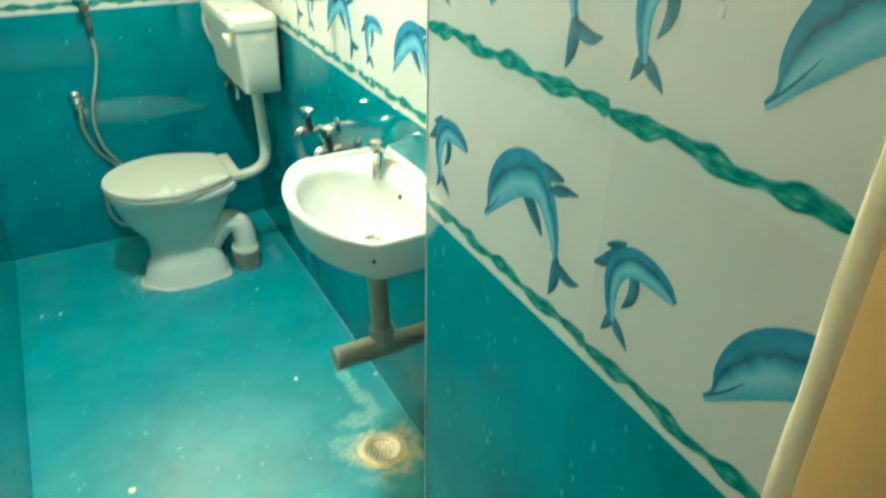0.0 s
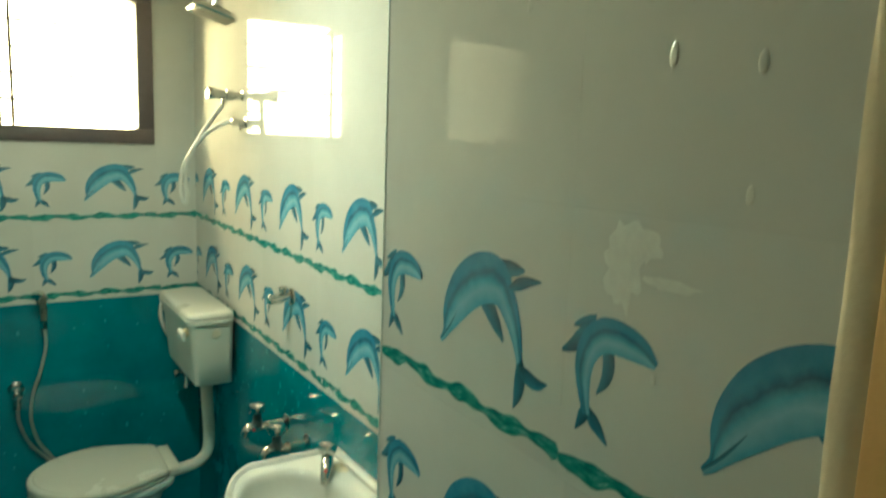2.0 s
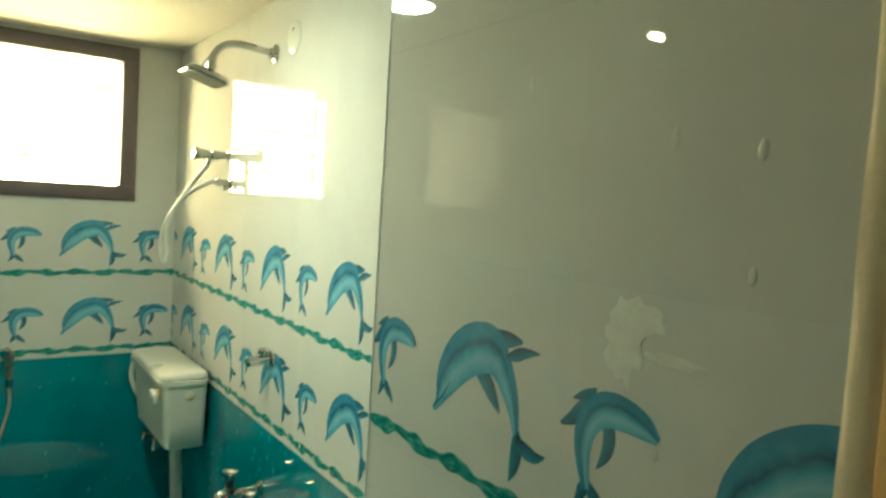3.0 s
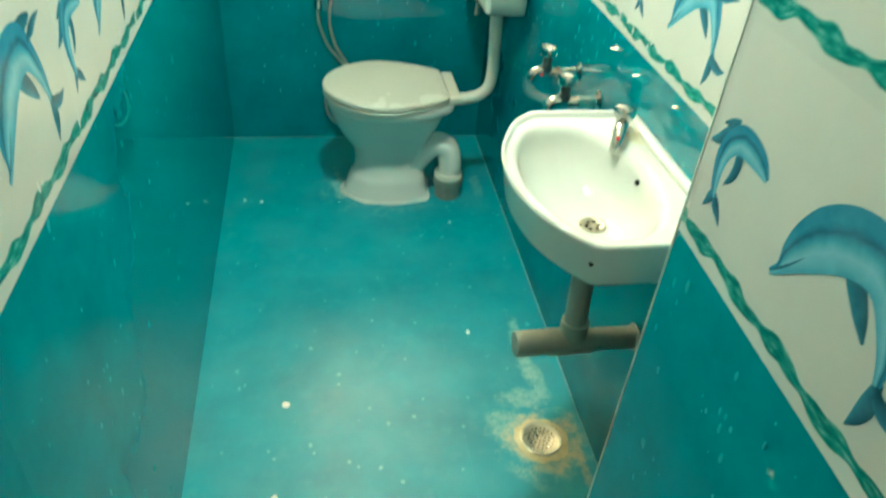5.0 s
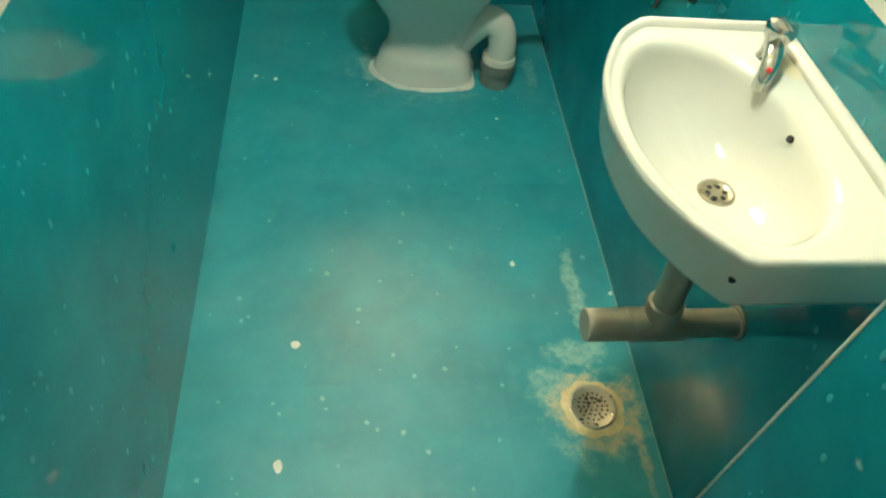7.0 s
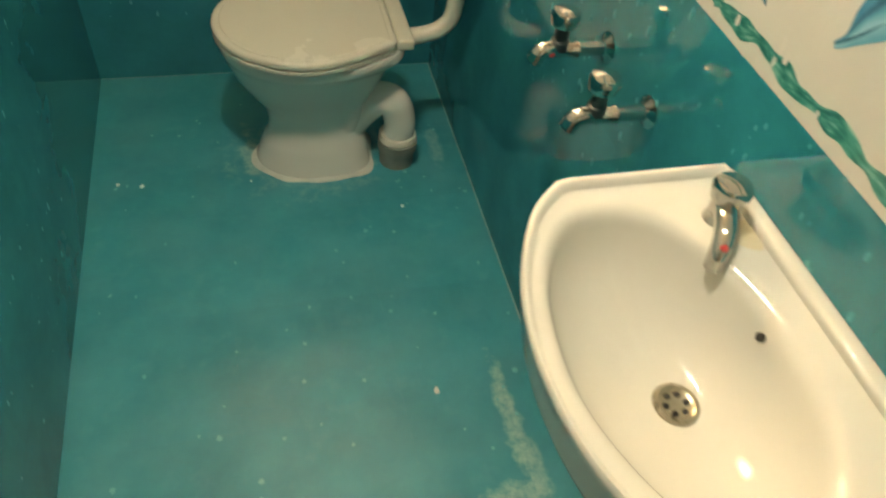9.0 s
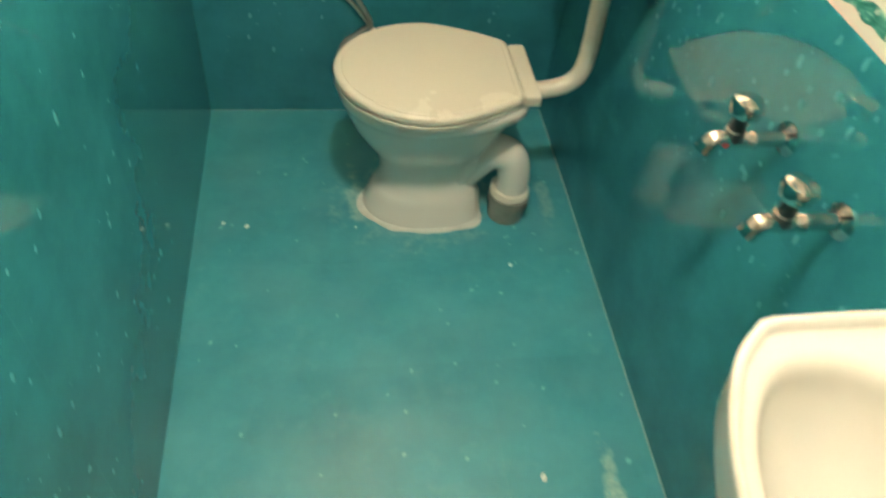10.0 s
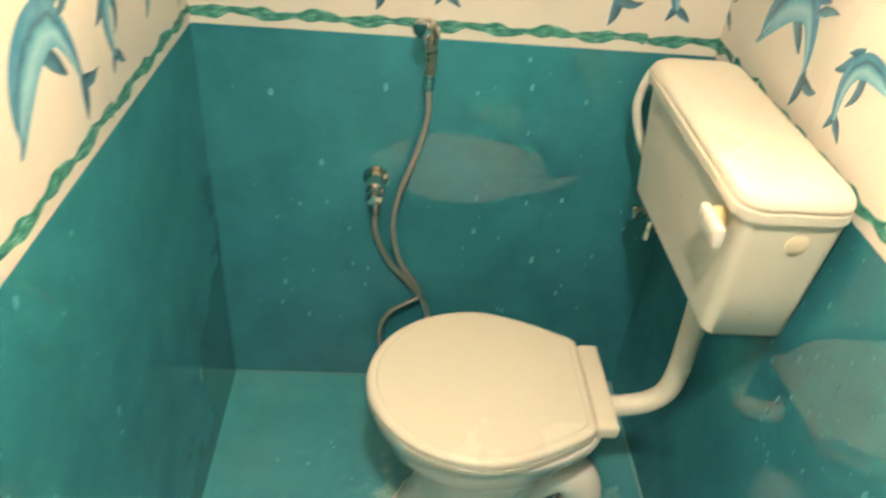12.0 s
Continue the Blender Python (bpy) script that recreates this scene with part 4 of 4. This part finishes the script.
def build_shower():
    s = thing("shower", (0.969, 1.60, 1.918), "chrome overhead shower on a bent wall arm", "shower")
    x = 0.9685
    bm = bmesh.new()
    spin(bm, (x, 1.60, 1.918), (-1, 0, 0), [(0, 0.026), (0.003, 0.025), (0.008, 0.014), (0.018, 0.013)], 20)
    part("flange", bm, CHROME, s)
    bm = bmesh.new()
    tube(bm, [(x - 0.004, 1.60, 1.918), (0.905, 1.60, 1.923), (0.858, 1.60, 1.925), (0.824, 1.60, 1.913), (0.804, 1.60, 1.889), (0.796, 1.60, 1.870)], 0.0095, 14, 8)
    part("arm", bm, CHROME, s)
    bm = bmesh.new()
    spin(bm, (0.797, 1.60, 1.874), (-0.28, 0, -1), [(0, 0.013), (0.012, 0.014), (0.014, 0.018), (0.026, 0.018), (0.030, 0.024)], 18)
    part("swivel", bm, CHROME, s)
    head = Matrix.Translation((0.783, 1.60, 1.834)) @ pose(0, 0, 0, 0, 16, 0)
    bm = bmesh.new()
    rings = [rounded_rect(-r, r, -r, r, c, z) for z, r, c in ((0.010, 0.020, 0.010), (0.006, 0.046, 0.016), (-0.001, 0.054, 0.018), (-0.008, 0.055, 0.018), (-0.011, 0.052, 0.017))]
    loft(bm, rings)
    bm.transform(head)
    head_part = part("head", bm, CHROME, s)
    bm = bmesh.new()
    loft(bm, [rounded_rect(-0.047, 0.047, -0.047, 0.047, 0.014, z) for z in (-0.0112, -0.0135)])
    bm.transform(head)
    part("nozzle_plate", bm, STEEL, head_part)

    p = thing("cover_plate", (0.969, 1.473, 1.943), "round white plastic cover plate on the wall", "cover plate")
    bm = bmesh.new()
    spin(bm, (0.9685, 1.473, 1.943), (-1, 0, 0), [(-0.001, 0.042), (0.003, 0.042), (0.006, 0.038), (0.0065, 0.004)], 32)
    disc = part("disc", bm, PLASTIC, p)
    bm = bmesh.new()
    spin(bm, (0.9625, 1.473, 1.962), (-1, 0, 0), [(0, 0.004), (0.002, 0.003)], 10)
    part("screw", bm, HOLE, disc)

    h = thing("hand_shower", (0.972, 1.97, 1.65), "chrome hand shower in a wall bracket with white hose", "hand shower")
    x = 0.9735
    bm = bmesh.new()
    spin(bm, (x, 1.97, 1.651), (-1, 0, 0), [(0, 0.016), (0.004, 0.016), (0.006, 0.010), (0.030, 0.010), (0.031, 0.015), (0.052, 0.015)], 16)
    part("bracket", bm, CHROME, h)
    bm = bmesh.new()
    spin(bm, (0.930, 1.97, 1.651), (-1, 0.0, 0.03), [(0, 0.010), (0.020, 0.012), (0.040, 0.016), (0.060, 0.020), (0.066, 0.017)], 18)
    part("spray_head", bm, CHROME, h)
    bm = bmesh.new()
    spin(bm, (0.918, 1.97, 1.650), (-0.15, 0.1, -1), [(0, 0.009), (0.030, 0.008), (0.032, 0.006)], 12)
    part("handle", bm, CHROME, h)
    bm = bmesh.new()
    tube(bm, [(0.913, 1.974, 1.622), (0.893, 2.03, 1.575), (0.862, 2.10, 1.500), (0.836, 2.15, 1.430), (0.828, 2.17, 1.370), (0.832, 2.17, 1.320), (0.842, 2.165, 1.300), (0.848, 2.16, 1.330), (0.838, 2.15, 1.400), (0.850, 2.12, 1.465), (0.882, 2.06, 1.530), (0.920, 1.975, 1.566), (0.950, 1.945, 1.570)], 0.0072, 10, 8)
    part("hose", bm, HOSE_WHITE, h)
    k = thing("hose_outlet", (0.972, 1.94, 1.568), "small chrome hose outlet on the wall", "outlet")
    bm = bmesh.new()
    spin(bm, (x, 1.940, 1.568), (-1, 0, 0), [(0, 0.018), (0.004, 0.017), (0.006, 0.009), (0.030, 0.009), (0.031, 0.012), (0.045, 0.012)], 16)
    part("elbow", bm, CHROME, k)
    bm = bmesh.new()
    spin(bm, (0.958, 1.940, 1.568), (0, 0, -1), [(0.0, 0.007), (0.022, 0.006), (0.024, 0.003)], 10)
    part("tail", bm, CHROME, k)

    t = thing("stop_cock", (0.968, 1.53, 1.10), "chrome stop cock on the white tiled wall", "tap")
    bm = bmesh.new()
    spin(bm, (0.9675, 1.53, 1.101), (-1, 0, -0.06), [(0, 0.024), (0.004, 0.023), (0.008, 0.012), (0.030, 0.012), (0.032, 0.014), (0.064, 0.014), (0.068, 0.010)], 18)
    part("body", bm, CHROME, t)
    bm = bmesh.new()
    spin(bm, (0.946, 1.53, 1.106), (0, 0, 1), [(0, 0.008), (0.012, 0.008), (0.013, 0.016), (0.022, 0.016), (0.026, 0.010)], 14)
    part("knob", bm, CHROME, t)


def ragged(bm, cx, cy, rx, ry, z, seed, rough=0.3, n=40, inner=None, top=0.0015):
    """An uneven flat patch, thicker inside than at its rim."""
    out, mid = [], []
    for k in range(n):
        a = math.tau * k / n
        w = 1 + rough * noise.noise(Vector((math.cos(a) * 2.2 + seed, math.sin(a) * 2.2, seed * 1.7))) * 1.6 + rough * 0.5 * noise.noise(Vector((math.cos(a) * 7 + seed, math.sin(a) * 7, seed)))
        out.append((cx + math.cos(a) * rx * w, cy + math.sin(a) * ry * w, z))
        mid.append((cx + math.cos(a) * rx * w * 0.88, cy + math.sin(a) * ry * w * 0.88, z + top))
    rings = [out, mid]
    if inner:
        rings.append([(cx + math.cos(math.tau * k / n) * inner, cy + math.sin(math.tau * k / n) * inner, z + top) for k in range(n)])
        loft(bm, rings, cap=False)
    else:
        rings.append([(cx + (x - cx) * 0.3, cy + (y - cy) * 0.3, z + top) for x, y, _ in mid])
        loft(bm, rings)
    return bm


def build_floor_drain():
    d = thing("floor_drain", (0.842, 1.032, 0), "round steel floor drain set in rusty cement", "drain")
    bm = bmesh.new()
    ragged(bm, 0.842, 1.030, 0.064, 0.066, 0.0004, 2.3, 0.12, n=64, inner=0.050)
    part("rusty_collar", bm, RUST, d, "rust-stained cement ring")
    bm = bmesh.new()
    spin(bm, (0.842, 1.032, -0.004), (0, 0, 1), [(0, 0.050), (0.0085, 0.052), (0.0095, 0.049), (0.0080, 0.044), (0.0075, 0.002)], 36)
    grate = part("grate", bm, STEEL, d)
    for r, m in ((0.010, 6), (0.020, 12), (0.031, 18)):
        for k in range(m):
            a = math.tau * (k + 0.5 * (m % 4)) / m
            bm = bmesh.new()
            spin(bm, (0.842 + r * math.cos(a), 1.032 + r * math.sin(a), 0.0034), (0, 0, 1), [(0, 0.0026), (0.0008, 0.0026)], 8)
            part("hole", bm, HOLE, grate)


def build_marks():
    """Paint specks, dried drops and putty left on the tiles."""
    rng = random.Random(21)
    bm = bmesh.new()
    fixed = [(0.221, 1.201, 7), (0.730, 1.423, 6), (0.768, 1.973, 4.5), (0.124, 2.130, 5), (0.066, 2.143, 4), (0.393, 2.116, 2.5), (0.20, 0.93, 9), (0.955, 1.33, 5)]
    faint = bmesh.new()
    spots = fixed + [(rng.uniform(0.03, 0.95), rng.uniform(0.75, 2.45), rng.uniform(1.6, 4.4)) for _ in range(110)]
    for i, (x, y, s) in enumerate(spots):
        ragged(bm if i < len(fixed) else faint, x, y, s * 0.0011 * rng.uniform(0.7, 1.4), s * 0.0014, 0.0003, i * 1.37, 0.35, n=12, top=0.0004)
    tagged(new("water_spots", mesh_of("water_spots", faint, SPOT)), "faint dried water spots on the teal floor", "water spots", kind="stuff")
    tagged(new("paint_specks", mesh_of("paint_specks", bm, SPECK)), "small white paint specks on the teal floor", "specks", kind="stuff")

    wet = {True: plain("drop_on_teal", (0.012, 0.29, 0.36), (0.06, 0.37, 0.43), 0.05, 30, 0.0), False: plain("drop_on_white", (0.70, 0.69, 0.64), (0.74, 0.73, 0.68), 0.05, 30, 0.0)}
    for wall_name, corner, end, count, seed, low, high in (("near", (0.781, 0.667), (0.750, -0.037), 150, 4, 0.10, 0.88), ("left", (0, -0.037), (0, FAR), 260, 6, 0.1, 0.95), ("far", (0, FAR), (0.982, FAR), 90, 7, 0.2, 0.88), ("right", (0.982, FAR), (0.956, 0.667), 360, 8, 0.50, 0.95)):
        w = Wall("drops", corner, end, "")
        rng = random.Random(seed)
        both = {True: bmesh.new(), False: bmesh.new()}
        extra = [(0.541, 1.611, 6), (0.626, 1.599, 6), (0.626, 1.501, 5), (0.546, 1.332, 5), (0.337, 1.679, 5)] if wall_name == "near" else []
        for u, v, s in extra + [(rng.uniform(0.02, w.length - (0.55 if wall_name == "left" else 0.02)), rng.uniform(low, high), 1.4 + 5.0 * rng.random() ** 1.8) for _ in range(count)]:
            r = s * 0.0008
            tall = rng.uniform(1.1, 2.1)
            n = 10
            rings = []
            for k, (rr, h) in enumerate(((1.0, 0.0), (0.92, 0.35), (0.6, 0.62), (0.15, 0.70))):
                rings.append([(u + r * rr * math.cos(j * math.tau / n), v + r * rr * tall * math.sin(j * math.tau / n) * (1 if math.sin(j * math.tau / n) < 0 else 1.3), 0.0002 + h * r * (0.16 if v > DADO else 0.26)) for j in range(n)])
            loft(both[v < DADO], rings)
        for teal, bm in both.items():
            if len(bm.verts):
                bm.transform(w.m)
                tagged(new("water_drops", mesh_of("water_drops", bm, wet[teal], True, 80)), "small water drops clinging to the " + ("teal" if teal else "white") + " glazed tiles", "water drops", kind="stuff")

    # putty smear on the projecting wall
    w = Wall("smear", (0.781, 0.667), (0.750, -0.037), "")
    bm = bmesh.new()
    ragged(bm, 0.500, 1.428, 0.024, 0.038, 0.0004, 31.0, 0.35, n=30, top=0.0001)
    ragged(bm, 0.522, 1.452, 0.020, 0.016, 0.0005, 35.0, 0.4, n=24, top=0.0001)
    ragged(bm, 0.556, 1.419, 0.030, 0.005, 0.0004, 33.0, 0.4, n=20, top=0.0001)
    bm.transform(w.m)
    tagged(new("putty_smear", mesh_of("putty_smear", bm, SMEAR)), "dry greyish putty smear on the white tiles", "stain", kind="stuff")


def build_lamps():
    l = thing("ceiling_light", (0.42, 1.34, ROOF), "round lit ceiling lamp with a white rim", "ceiling lamp")
    bm = bmesh.new()
    spin(bm, (0.42, 1.34, ROOF), (0, 0, -1), [(0, 0.075), (0.018, 0.073), (0.022, 0.066)], 36)
    part("rim", bm, PLASTIC, l)
    bm = bmesh.new()
    spin(bm, (0.42, 1.34, ROOF - 0.0222), (0, 0, -1), [(0, 0.062), (0.004, 0.058), (0.007, 0.03), (0.0075, 0.001)], 36)
    part("diffuser", bm, LAMP, l, "glowing white diffuser")
    k = thing("wall_lamp", (0.0, 0.850, 1.940), "small lit bulb in a white wall holder", "wall lamp")
    bm = bmesh.new()
    spin(bm, (-0.001, 0.850, 1.940), (1, 0, 0), [(0, 0.032), (0.006, 0.032), (0.012, 0.020), (0.038, 0.018)], 24)
    part("holder", bm, PLASTIC, k)
    bm = bmesh.new()
    spin(bm, (0.037, 0.850, 1.940), (1, 0, 0), [(0, 0.009), (0.010, 0.0095), (0.030, 0.0095), (0.036, 0.006), (0.038, 0.001)], 20)
    part("bulb", bm, BULB, k, "glowing glass bulb")


build_window()
build_toilet()
build_cistern()
build_health_faucet()
build_basin()
bib_tap(1.570, 0.729, "chrome wall tap with a round knob and red mark", True)
bib_tap(1.411, 0.727, "chrome wall tap with a round knob", False)
build_shower()
build_floor_drain()
build_lamps()
build_marks()
build_room()
